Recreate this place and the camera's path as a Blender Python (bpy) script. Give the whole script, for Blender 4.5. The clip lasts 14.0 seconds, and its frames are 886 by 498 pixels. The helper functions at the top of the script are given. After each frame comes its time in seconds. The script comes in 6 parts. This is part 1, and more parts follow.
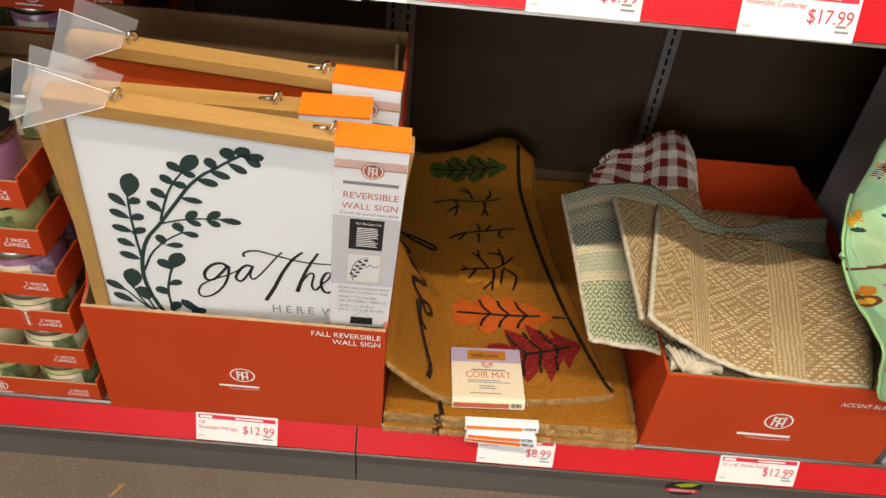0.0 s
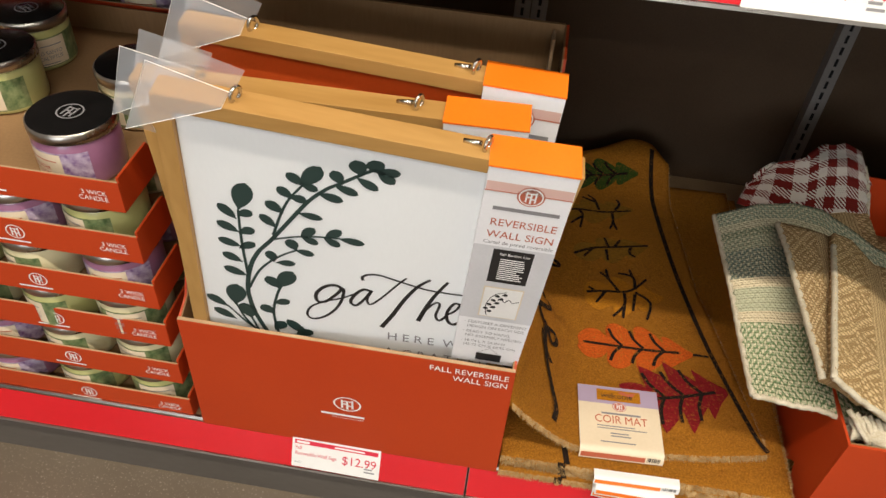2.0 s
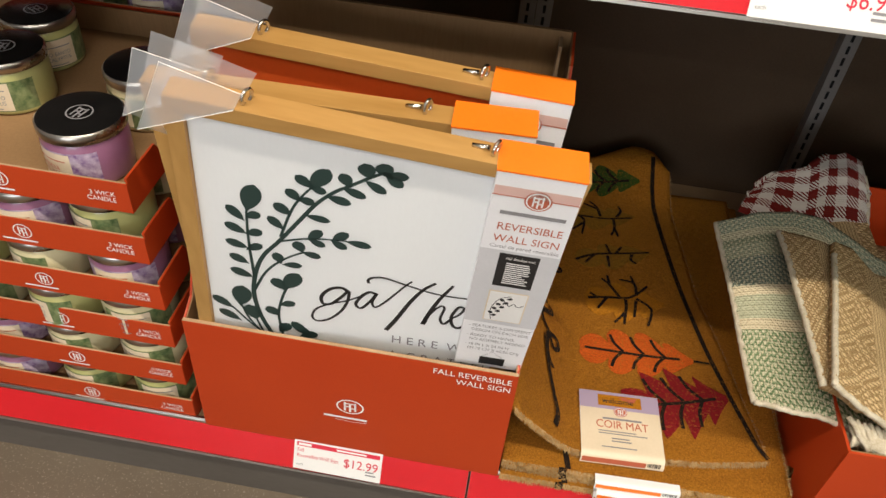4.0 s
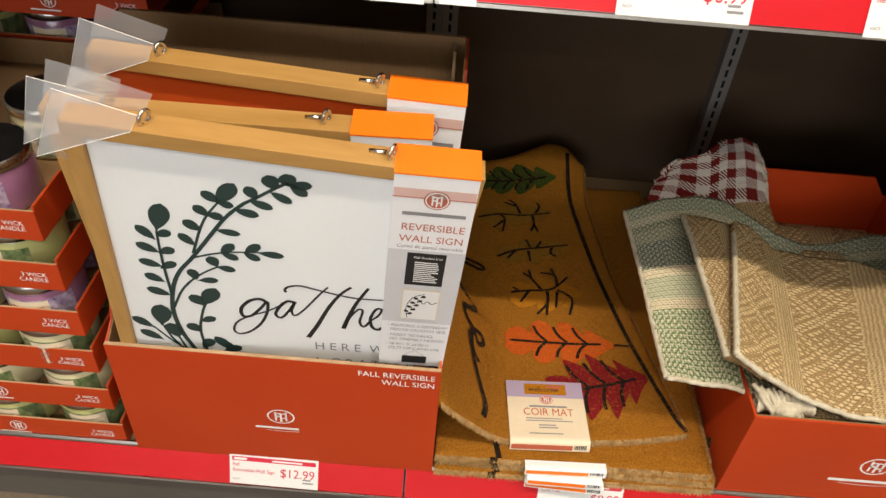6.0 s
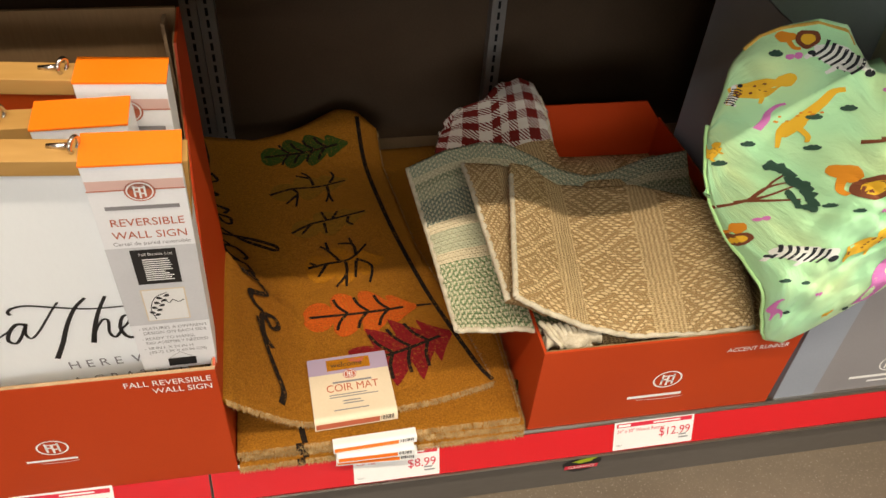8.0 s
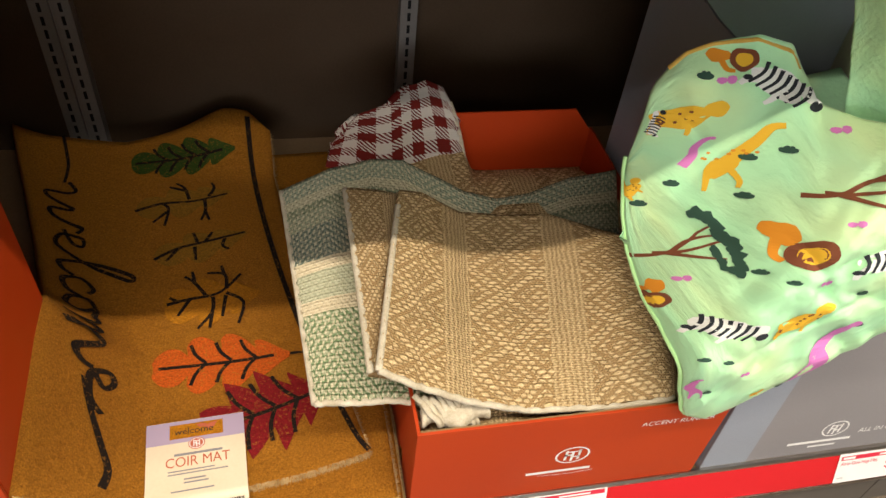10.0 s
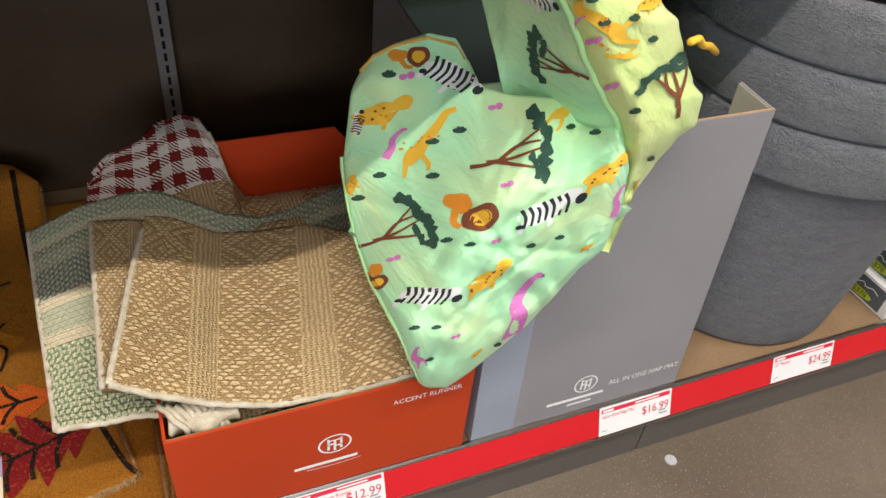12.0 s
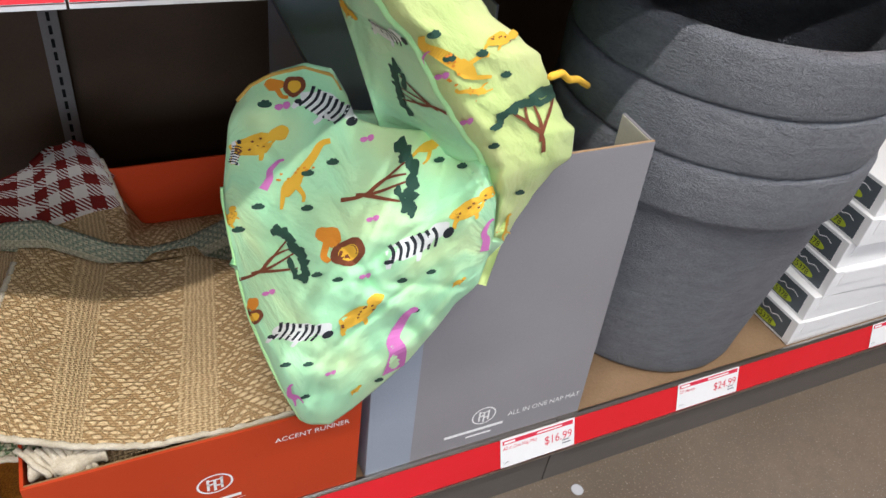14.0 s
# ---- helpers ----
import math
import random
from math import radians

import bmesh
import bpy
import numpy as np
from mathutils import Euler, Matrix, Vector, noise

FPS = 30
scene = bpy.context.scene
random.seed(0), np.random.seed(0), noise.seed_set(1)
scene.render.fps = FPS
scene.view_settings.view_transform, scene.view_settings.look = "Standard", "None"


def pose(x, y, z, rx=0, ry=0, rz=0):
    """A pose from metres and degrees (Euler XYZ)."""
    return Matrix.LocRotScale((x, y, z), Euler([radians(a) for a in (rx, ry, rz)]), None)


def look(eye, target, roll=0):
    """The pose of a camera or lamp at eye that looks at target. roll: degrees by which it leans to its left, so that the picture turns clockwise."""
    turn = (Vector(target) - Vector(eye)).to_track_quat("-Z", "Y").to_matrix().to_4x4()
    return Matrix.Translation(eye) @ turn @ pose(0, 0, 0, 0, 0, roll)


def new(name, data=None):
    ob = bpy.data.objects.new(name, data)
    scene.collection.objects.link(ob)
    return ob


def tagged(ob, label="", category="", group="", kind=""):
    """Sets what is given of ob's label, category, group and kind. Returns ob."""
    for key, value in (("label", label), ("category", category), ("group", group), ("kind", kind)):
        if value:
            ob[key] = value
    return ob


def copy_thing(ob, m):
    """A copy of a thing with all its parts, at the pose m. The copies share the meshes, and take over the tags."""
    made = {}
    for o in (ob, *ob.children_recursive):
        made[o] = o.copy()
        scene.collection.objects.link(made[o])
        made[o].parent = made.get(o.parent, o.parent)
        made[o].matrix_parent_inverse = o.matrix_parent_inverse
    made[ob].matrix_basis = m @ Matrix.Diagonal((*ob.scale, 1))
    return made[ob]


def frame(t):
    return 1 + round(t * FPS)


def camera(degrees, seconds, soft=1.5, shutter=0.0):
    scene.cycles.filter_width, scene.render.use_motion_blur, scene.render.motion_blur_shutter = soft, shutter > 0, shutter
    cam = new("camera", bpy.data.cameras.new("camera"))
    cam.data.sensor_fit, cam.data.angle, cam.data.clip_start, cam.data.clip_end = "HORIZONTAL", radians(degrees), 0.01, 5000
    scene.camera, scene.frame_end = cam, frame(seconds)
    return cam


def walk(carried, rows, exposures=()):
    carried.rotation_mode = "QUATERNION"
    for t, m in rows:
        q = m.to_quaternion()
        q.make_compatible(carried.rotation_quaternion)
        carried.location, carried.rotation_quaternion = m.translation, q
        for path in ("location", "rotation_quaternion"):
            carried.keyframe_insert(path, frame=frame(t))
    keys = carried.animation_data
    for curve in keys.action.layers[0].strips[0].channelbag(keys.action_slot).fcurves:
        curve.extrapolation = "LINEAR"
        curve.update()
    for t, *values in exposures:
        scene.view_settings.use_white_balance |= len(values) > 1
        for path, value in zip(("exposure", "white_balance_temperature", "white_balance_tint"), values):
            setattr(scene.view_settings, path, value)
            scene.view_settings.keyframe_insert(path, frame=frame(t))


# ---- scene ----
cam = camera(60.6, 14.0)
PATH = [
    (0, (0.094, -0.809, 1.269), (0.138, 0.71, -0.031), 6.1),
    (0.5, (0.1, -0.757, 1.229), (0.025, 0.754, -0.079), 6.7),
    (1, (0.043, -0.692, 1.214), (-0.119, 0.804, -0.103), 4.5),
    (1.5, (0.004, -0.653, 1.205), (-0.154, 0.821, -0.137), 3.9),
    (2, (-0.006, -0.651, 1.203), (-0.147, 0.814, -0.151), 4.7),
    (4.5, (-0.016, -0.661, 1.206), (-0.152, 0.823, -0.128), 5.5),
    (5, (-0.008, -0.662, 1.21), (-0.141, 0.83, -0.115), 4.8),
    (5.5, (0.002, -0.671, 1.216), (-0.088, 0.83, -0.102), 4.5),
    (6, (0.03, -0.686, 1.222), (0.032, 0.822, -0.092), 4.8),
    (6.5, (0.124, -0.697, 1.218), (0.242, 0.806, -0.096), 5.3),
    (7, (0.179, -0.711, 1.22), (0.398, 0.774, -0.102), 5.3),
    (7.5, (0.187, -0.709, 1.222), (0.481, 0.748, -0.116), 5.2),
    (8, (0.182, -0.656, 1.201), (0.516, 0.776, -0.155), 4.5),
    (8.5, (0.231, -0.543, 1.165), (0.621, 0.839, -0.227), 5.1),
    (9, (0.35, -0.436, 1.138), (0.744, 0.92, -0.279), 7.8),
    (9.2, (0.385, -0.413, 1.134), (0.767, 0.931, -0.297), 8.3),
    (11.3, (0.342, -0.602, 1.2), (0.795, 0.811, -0.141), 2.8),
    (11.5, (0.383, -0.611, 1.198), (0.893, 0.799, -0.126), 3.3),
    (12, (0.549, -0.607, 1.172), (1.218, 0.754, -0.132), 6.8),
    (12.5, (0.636, -0.613, 1.179), (1.379, 0.727, -0.106), 8.3),
    (13, (0.654, -0.622, 1.182), (1.414, 0.723, -0.088), 8.3),
    (13.5, (0.652, -0.621, 1.184), (1.42, 0.727, -0.077), 8.6),
    (14, (0.654, -0.623, 1.185), (1.427, 0.728, -0.071), 8.9),
]
EXPOSURES = [
    (0.0, -0.06, 6400, 10), (5.0, -0.08, 6350, 10), (7.5, -0.04, 6800, 10), (8.3, 0.02, 6800, 10), (9.0, 0.2, 6600, 11), (9.2, 0.2, 6600, 11),
    (11.3, 0.05, 6300, 11), (12.5, -0.04, 5700, 13), (14.0, -0.06, 5550, 13),
]
walk(cam, [(t, look(eye, target, roll)) for t, eye, target, roll in PATH], EXPOSURES)

# ---- light ----
world = bpy.data.worlds.new("store_air")
scene.world = world
world.use_nodes = True
world.node_tree.nodes["Background"].inputs[0].default_value = (1.0, 0.93, 0.85, 1)
world.node_tree.nodes["Background"].inputs[1].default_value = 0.03


def area_lamp(name, at, target, sx, sy, watts, colour):
    data = bpy.data.lights.new(name, "AREA")
    data.shape, data.size, data.size_y, data.energy, data.color = "RECTANGLE", sx, sy, watts, colour
    ob = new(name, data)
    ob.matrix_world = look(at, target)
    return ob


KEY_Y, KEY_Z = -1.02, 3.62
area_lamp("ceiling_tube_near", (0.9, KEY_Y, KEY_Z), (0.9, KEY_Y + 0.3, 0), 5.5, 0.07, 180, (1.0, 0.89, 0.73))
# two unseen strips farther out, added as fill for the shaded parts
area_lamp("ceiling_fill_middle", (0.9, -2.9, KEY_Z), (0.9, -2.0, 0), 5.5, 0.12, 96, (1.0, 0.93, 0.83))
area_lamp("ceiling_fill_far", (0.9, -4.9, KEY_Z), (0.9, -4.0, 0), 5.5, 0.12, 30, (1.0, 0.95, 0.87))
# unseen cool panel added before the south wall, lights upright faces from the front
area_lamp("front_fill_panel", (-0.5, -7.9, 1.7), (0.2, 0.0, 0.9), 6.0, 2.4, 248, (0.93, 0.97, 1.0))


# ---- materials ----
def rgb(c):
    return (c[0], c[1], c[2], 1.0)


def base_mat(name, rough=0.6, metal=0.0, spec=0.5):
    m = bpy.data.materials.new(name)
    m.use_nodes = True
    nt = m.node_tree
    b = nt.nodes["Principled BSDF"]
    b.inputs["Roughness"].default_value = rough
    b.inputs["Metallic"].default_value = metal
    b.inputs["Specular IOR Level"].default_value = spec
    return m, nt, b


def nd(nt, kind, **values):
    n = nt.nodes.new(kind)
    for k, v in values.items():
        n.inputs[k.replace("_", " ")].default_value = v
    return n


def math_node(nt, op, a, b=None, c=None):
    n = nt.nodes.new("ShaderNodeMath")
    n.operation = op
    for i, v in enumerate((a, b, c)):
        if v is None:
            continue
        if isinstance(v, (int, float)):
            n.inputs[i].default_value = v
        else:
            nt.links.new(v, n.inputs[i])
    return n.outputs[0]


def mix_col(nt, fac, a, b):
    n = nt.nodes.new("ShaderNodeMix")
    n.data_type = "RGBA"
    for i, v in ((0, fac), (6, a), (7, b)):
        if isinstance(v, (int, float)):
            n.inputs[i].default_value = v
        elif isinstance(v, tuple):
            n.inputs[i].default_value = rgb(v)
        else:
            nt.links.new(v, n.inputs[i])
    return n.outputs[2]


def coords(nt, kind="Object", scale=(1, 1, 1), rot=0.0):
    c = nt.nodes.new("ShaderNodeTexCoord")
    m = nt.nodes.new("ShaderNodeMapping")
    m.inputs["Scale"].default_value = scale
    m.inputs["Rotation"].default_value = (0, 0, rot)
    nt.links.new(c.outputs[kind], m.inputs[0])
    return m.outputs[0]


def noise_of(nt, vec, scale, detail=3.0, rough=0.55):
    n = nd(nt, "ShaderNodeTexNoise", Scale=scale, Detail=detail, Roughness=rough)
    nt.links.new(vec, n.inputs["Vector"])
    return n.outputs[0]


def bump(nt, b, height, strength, dist):
    n = nd(nt, "ShaderNodeBump", Strength=strength, Distance=dist)
    nt.links.new(height, n.inputs["Height"])
    nt.links.new(n.outputs[0], b.inputs["Normal"])


def surface(name, c1, c2, rough=0.6, fine=300.0, coarse=9.0, relief=0.15, dist=0.0006, metal=0.0, spec=0.5, stretch=(1, 1, 1), coat=0.0, spread=0.12):
    """A surface whose colour wanders between two tones at a coarse and a fine scale, with fine relief and uneven gloss."""
    m, nt, b = base_mat(name, rough, metal, spec)
    v = coords(nt, "Object", stretch)
    big, small = noise_of(nt, v, coarse, 4), noise_of(nt, v, fine, 2)
    f = math_node(nt, "MULTIPLY_ADD", big, 0.75, math_node(nt, "MULTIPLY", small, 0.4))
    ramp = nt.nodes.new("ShaderNodeMapRange")
    ramp.inputs[1].default_value, ramp.inputs[2].default_value = 0.38, 0.78
    nt.links.new(f, ramp.inputs[0])
    nt.links.new(mix_col(nt, ramp.outputs[0], c1, c2), b.inputs["Base Color"])
    nt.links.new(math_node(nt, "MULTIPLY_ADD", big, spread * 2, rough - spread), b.inputs["Roughness"])
    if relief:
        bump(nt, b, small, relief, dist)
    b.inputs["Coat Weight"].default_value = coat
    b.inputs["Coat Roughness"].default_value = 0.12
    return m


def plain(name, c, rough=0.5, metal=0.0, spec=0.5, alpha=1.0, trans=0.0):
    m, nt, b = base_mat(name, rough, metal, spec)
    b.inputs["Base Color"].default_value = rgb(c)
    b.inputs["Alpha"].default_value = alpha
    b.inputs["Transmission Weight"].default_value = trans
    return m


ORANGE = surface("printed_orange_card", (0.44, 0.040, 0.005), (0.49, 0.050, 0.007), 0.5, 420, 6, 0.08, 0.0004, spec=0.3, coat=0.05)
KRAFT = surface("kraft_card", (0.25, 0.14, 0.058), (0.33, 0.19, 0.082), 0.8, 260, 7, 0.25, 0.0006, stretch=(1, 1, 0.15))
EDGE = surface("card_edge", (0.36, 0.22, 0.11), (0.5, 0.34, 0.2), 0.9, 500, 30, 0.5, 0.001)
WHITE_INK = plain("white_ink", (0.83, 0.82, 0.8), 0.5)
BLACK_INK = plain("black_ink", (0.012, 0.012, 0.013), 0.55)
GREEN_INK = plain("dark_green_ink", (0.018, 0.045, 0.04), 0.55)
RED_INK = plain("red_ink", (0.62, 0.02, 0.05), 0.5)
RUST_INK = plain("rust_ink", (0.5, 0.12, 0.06), 0.5)
GREY_INK = plain("grey_ink", (0.25, 0.24, 0.25), 0.5)
PAPER = surface("white_paper", (0.76, 0.75, 0.73), (0.82, 0.81, 0.79), 0.55, 300, 12, 0.05, 0.0003)
CARD_WHITE = surface("coated_white_card", (0.80, 0.80, 0.82), (0.86, 0.86, 0.88), 0.4, 300, 12, 0.06, 0.0004, coat=0.1)
CARD_GREY = surface("pale_grey_card", (0.58, 0.58, 0.60), (0.64, 0.64, 0.66), 0.42, 300, 12, 0.06, 0.0004, coat=0.1)
CARD_BRIGHT = surface("bright_orange_card", (0.93, 0.185, 0.006), (0.96, 0.21, 0.008), 0.45, 300, 12, 0.06, 0.0004)
LILAC = plain("lilac_card", (0.42, 0.33, 0.45), 0.5)
CREAM_CARD = surface("cream_card", (0.70, 0.58, 0.41), (0.76, 0.64, 0.47), 0.5, 300, 12, 0.05, 0.0003)
RED_PLASTIC = surface("glossy_red_strip", (0.57, 0.009, 0.015), (0.63, 0.012, 0.020), 0.24, 600, 5, 0.03, 0.0003, coat=0.35, spread=0.06)
STEEL = surface("brushed_steel", (0.42, 0.39, 0.35), (0.55, 0.51, 0.47), 0.3, 300, 20, 0.1, 0.0003, metal=1.0, stretch=(0.05, 1, 1))
CHROME = plain("bright_nickel", (0.62, 0.6, 0.56), 0.16, 1.0)
KICK = surface("painted_kick_plate", (0.085, 0.075, 0.064), (0.115, 0.102, 0.09), 0.36, 180, 5, 0.08, 0.0004, stretch=(0.3, 1, 1))
DECK = surface("worn_tan_steel_deck", (0.20, 0.125, 0.065), (0.29, 0.19, 0.105), 0.42, 220, 8, 0.1, 0.0004)
PANEL = surface("taupe_back_panel", (0.068, 0.043, 0.025), (0.098, 0.063, 0.038), 0.5, 240, 4, 0.08, 0.0004, spec=0.2)
UPRIGHT = surface("grey_painted_upright", (0.17, 0.155, 0.14), (0.22, 0.20, 0.185), 0.45, 240, 10, 0.06, 0.0003)
# near-black that stands for the shade inside the upright's slots
SLOT_SHADE = plain("slot_shade_black", (0.006, 0.006, 0.006), 0.9)
CONCRETE = None
WOOD = surface("pale_pine", (0.37, 0.19, 0.046), (0.52, 0.295, 0.09), 0.5, 90, 14, 0.12, 0.0005, stretch=(0.12, 1, 1))
WOOD_UP = surface("pale_pine_upright", (0.37, 0.19, 0.046), (0.52, 0.295, 0.09), 0.5, 90, 14, 0.12, 0.0005, stretch=(1, 1, 0.12))
SIGN_WHITE = surface("white_sign_face", (0.86, 0.88, 0.89), (0.89, 0.91, 0.92), 0.5, 300, 4, 0.04, 0.0003, stretch=(1, 1, 0.2))
SIGN_RUST = surface("rust_sign_face", (0.55, 0.072, 0.008), (0.62, 0.092, 0.011), 0.5, 300, 5, 0.04, 0.0003)
NAP_GREY = surface("printed_grey_card", (0.235, 0.225, 0.235), (0.275, 0.265, 0.275), 0.42, 420, 5, 0.06, 0.0004, coat=0.1)
NAP_BLUE = surface("pale_blue_card", (0.26, 0.29, 0.34), (0.31, 0.34, 0.40), 0.45, 420, 5, 0.06, 0.0004, coat=0.1)
CREAM_IN = surface("uncoated_card_inside", (0.5, 0.45, 0.36), (0.6, 0.55, 0.45), 0.8, 260, 9, 0.15, 0.0005)
LID_BLACK = surface("black_lacquered_lid", (0.006, 0.006, 0.006), (0.012, 0.011, 0.011), 0.22, 300, 20, 0.03, 0.0002, coat=0.4)
LID_RED = surface("lid_decal", (0.3, 0.035, 0.02), (0.36, 0.05, 0.03), 0.3, 300, 20, 0.03, 0.0002)
WALL_PAINT = surface("painted_wall", (0.62, 0.6, 0.56), (0.7, 0.68, 0.64), 0.8, 120, 2, 0.1, 0.001)
CLEAR_FILM = plain("clear_plastic_film", (0.92, 0.95, 1.0), 0.15, 0.0, 0.6, 0.3)
GREEN_LABEL = surface("leaf_print", (0.05, 0.10, 0.03), (0.30, 0.34, 0.16), 0.45, 160, 70, 0.0)
LAV_LABEL = surface("lavender_print", (0.16, 0.06, 0.22), (0.62, 0.52, 0.62), 0.45, 160, 90, 0.0)
LIME = plain("lime_print", (0.46, 0.55, 0.02), 0.5)
SLATE = plain("slate_print", (0.085, 0.10, 0.11), 0.5)


def make_concrete():
    m, nt, b = base_mat("sealed_concrete", 0.5)
    v = coords(nt)
    a, c, d = noise_of(nt, v, 1.7, 6, 0.65), noise_of(nt, v, 26, 6, 0.75), noise_of(nt, v, 260, 3, 0.6)
    col = mix_col(nt, math_node(nt, "MULTIPLY_ADD", a, 2.0, -0.5), (0.085, 0.062, 0.041), (0.185, 0.145, 0.105))
    col = mix_col(nt, math_node(nt, "MULTIPLY_ADD", c, 1.6, -0.55), col, (0.12, 0.092, 0.066))
    sp = nt.nodes.new("ShaderNodeMapRange")
    sp.inputs[1].default_value, sp.inputs[2].default_value = 0.60, 0.68
    nt.links.new(d, sp.inputs[0])
    col = mix_col(nt, math_node(nt, "MULTIPLY", sp.outputs[0], 0.75), col, (0.34, 0.30, 0.25))
    nt.links.new(col, b.inputs["Base Color"])
    nt.links.new(math_node(nt, "MULTIPLY_ADD", c, 0.4, 0.3), b.inputs["Roughness"])
    bump(nt, b, math_node(nt, "ADD", c, d), 0.15, 0.001)
    return m


CONCRETE = make_concrete()


def make_coir():
    m, nt, b = base_mat("coir_pile", 0.95, 0, 0.15)
    v = coords(nt)
    fib, mid, big = noise_of(nt, v, 380, 4, 0.8), noise_of(nt, v, 90, 3), noise_of(nt, v, 7, 3)
    col = mix_col(nt, math_node(nt, "MULTIPLY_ADD", fib, 2.2, -0.6), (0.15, 0.046, 0.003), (0.82, 0.335, 0.032))
    col = mix_col(nt, math_node(nt, "MULTIPLY", big, 0.4), col, (0.44, 0.17, 0.016))
    nt.links.new(col, b.inputs["Base Color"])
    bump(nt, b, math_node(nt, "ADD", fib, mid), 1.0, 0.006)
    return m


def make_coir_dye(name, c):
    m, nt, b = base_mat(name, 0.95, 0, 0.15)
    v = coords(nt)
    fib, mid = noise_of(nt, v, 380, 4, 0.8), noise_of(nt, v, 90, 3)
    col = mix_col(nt, math_node(nt, "MULTIPLY_ADD", fib, 2.2, -0.6), (c[0] * 0.35, c[1] * 0.35, c[2] * 0.35), (c[0] * 1.5, c[1] * 1.5, c[2] * 1.5))
    col = mix_col(nt, math_node(nt, "MULTIPLY", math_node(nt, "GREATER_THAN", noise_of(nt, v, 210, 3, 0.7), 0.6), 0.45), col, (0.42, 0.18, 0.025))
    nt.links.new(col, b.inputs["Base Color"])
    bump(nt, b, math_node(nt, "ADD", fib, mid), 0.8, 0.0035)
    return m


FRINGE = surface("pale_coir_ends", (0.30, 0.16, 0.045), (0.70, 0.48, 0.22), 0.95, 500, 60, 0.5, 0.001)
COIR = make_coir()
COIR_RED = make_coir_dye("coir_red", (0.24, 0.012, 0.014))
COIR_ORANGE = make_coir_dye("coir_orange", (0.62, 0.11, 0.012))
COIR_GREEN = make_coir_dye("coir_green", (0.05, 0.085, 0.012))
COIR_YELLOW = make_coir_dye("coir_yellow", (0.52, 0.20, 0.012))
COIR_MUSTARD = make_coir_dye("coir_mustard", (0.36, 0.17, 0.018))
COIR_BLACK = make_coir_dye("coir_black", (0.02, 0.012, 0.008))


def wave_of(nt, x, period, duty):
    """1 in the first part of each period along x, else 0."""
    f = math_node(nt, "FRACT", math_node(nt, "DIVIDE", x, period))
    return math_node(nt, "LESS_THAN", f, duty)


def tri_of(nt, x, period):
    f = math_node(nt, "FRACT", math_node(nt, "DIVIDE", x, period))
    return math_node(nt, "ABSOLUTE", math_node(nt, "MULTIPLY_ADD", f, 2.0, -1.0))


def uv_axes(nt, wobble=0.0012):
    c = nt.nodes.new("ShaderNodeTexCoord")
    s = nt.nodes.new("ShaderNodeSeparateXYZ")
    nt.links.new(c.outputs["UV"], s.inputs[0])
    n = noise_of(nt, c.outputs["UV"], 60, 2)
    w = math_node(nt, "MULTIPLY_ADD", n, wobble * 2, -wobble)
    return math_node(nt, "ADD", s.outputs[0], w), math_node(nt, "ADD", s.outputs[1], w), c.outputs["UV"]


def stitch(nt, u, v, du, dv):
    """Rows of raised stitches, every other row moved by half a stitch; the height of a round thread."""
    row = math_node(nt, "FLOOR", math_node(nt, "DIVIDE", v, dv))
    odd = math_node(nt, "MODULO", math_node(nt, "ABSOLUTE", row), 2.0)
    uu = math_node(nt, "MULTIPLY_ADD", odd, du * 0.5, u)
    a = math_node(nt, "SUBTRACT", 1.0, tri_of(nt, uu, du))
    b = math_node(nt, "SUBTRACT", 1.0, tri_of(nt, v, dv))
    return math_node(nt, "POWER", math_node(nt, "MULTIPLY", a, b), 0.5)


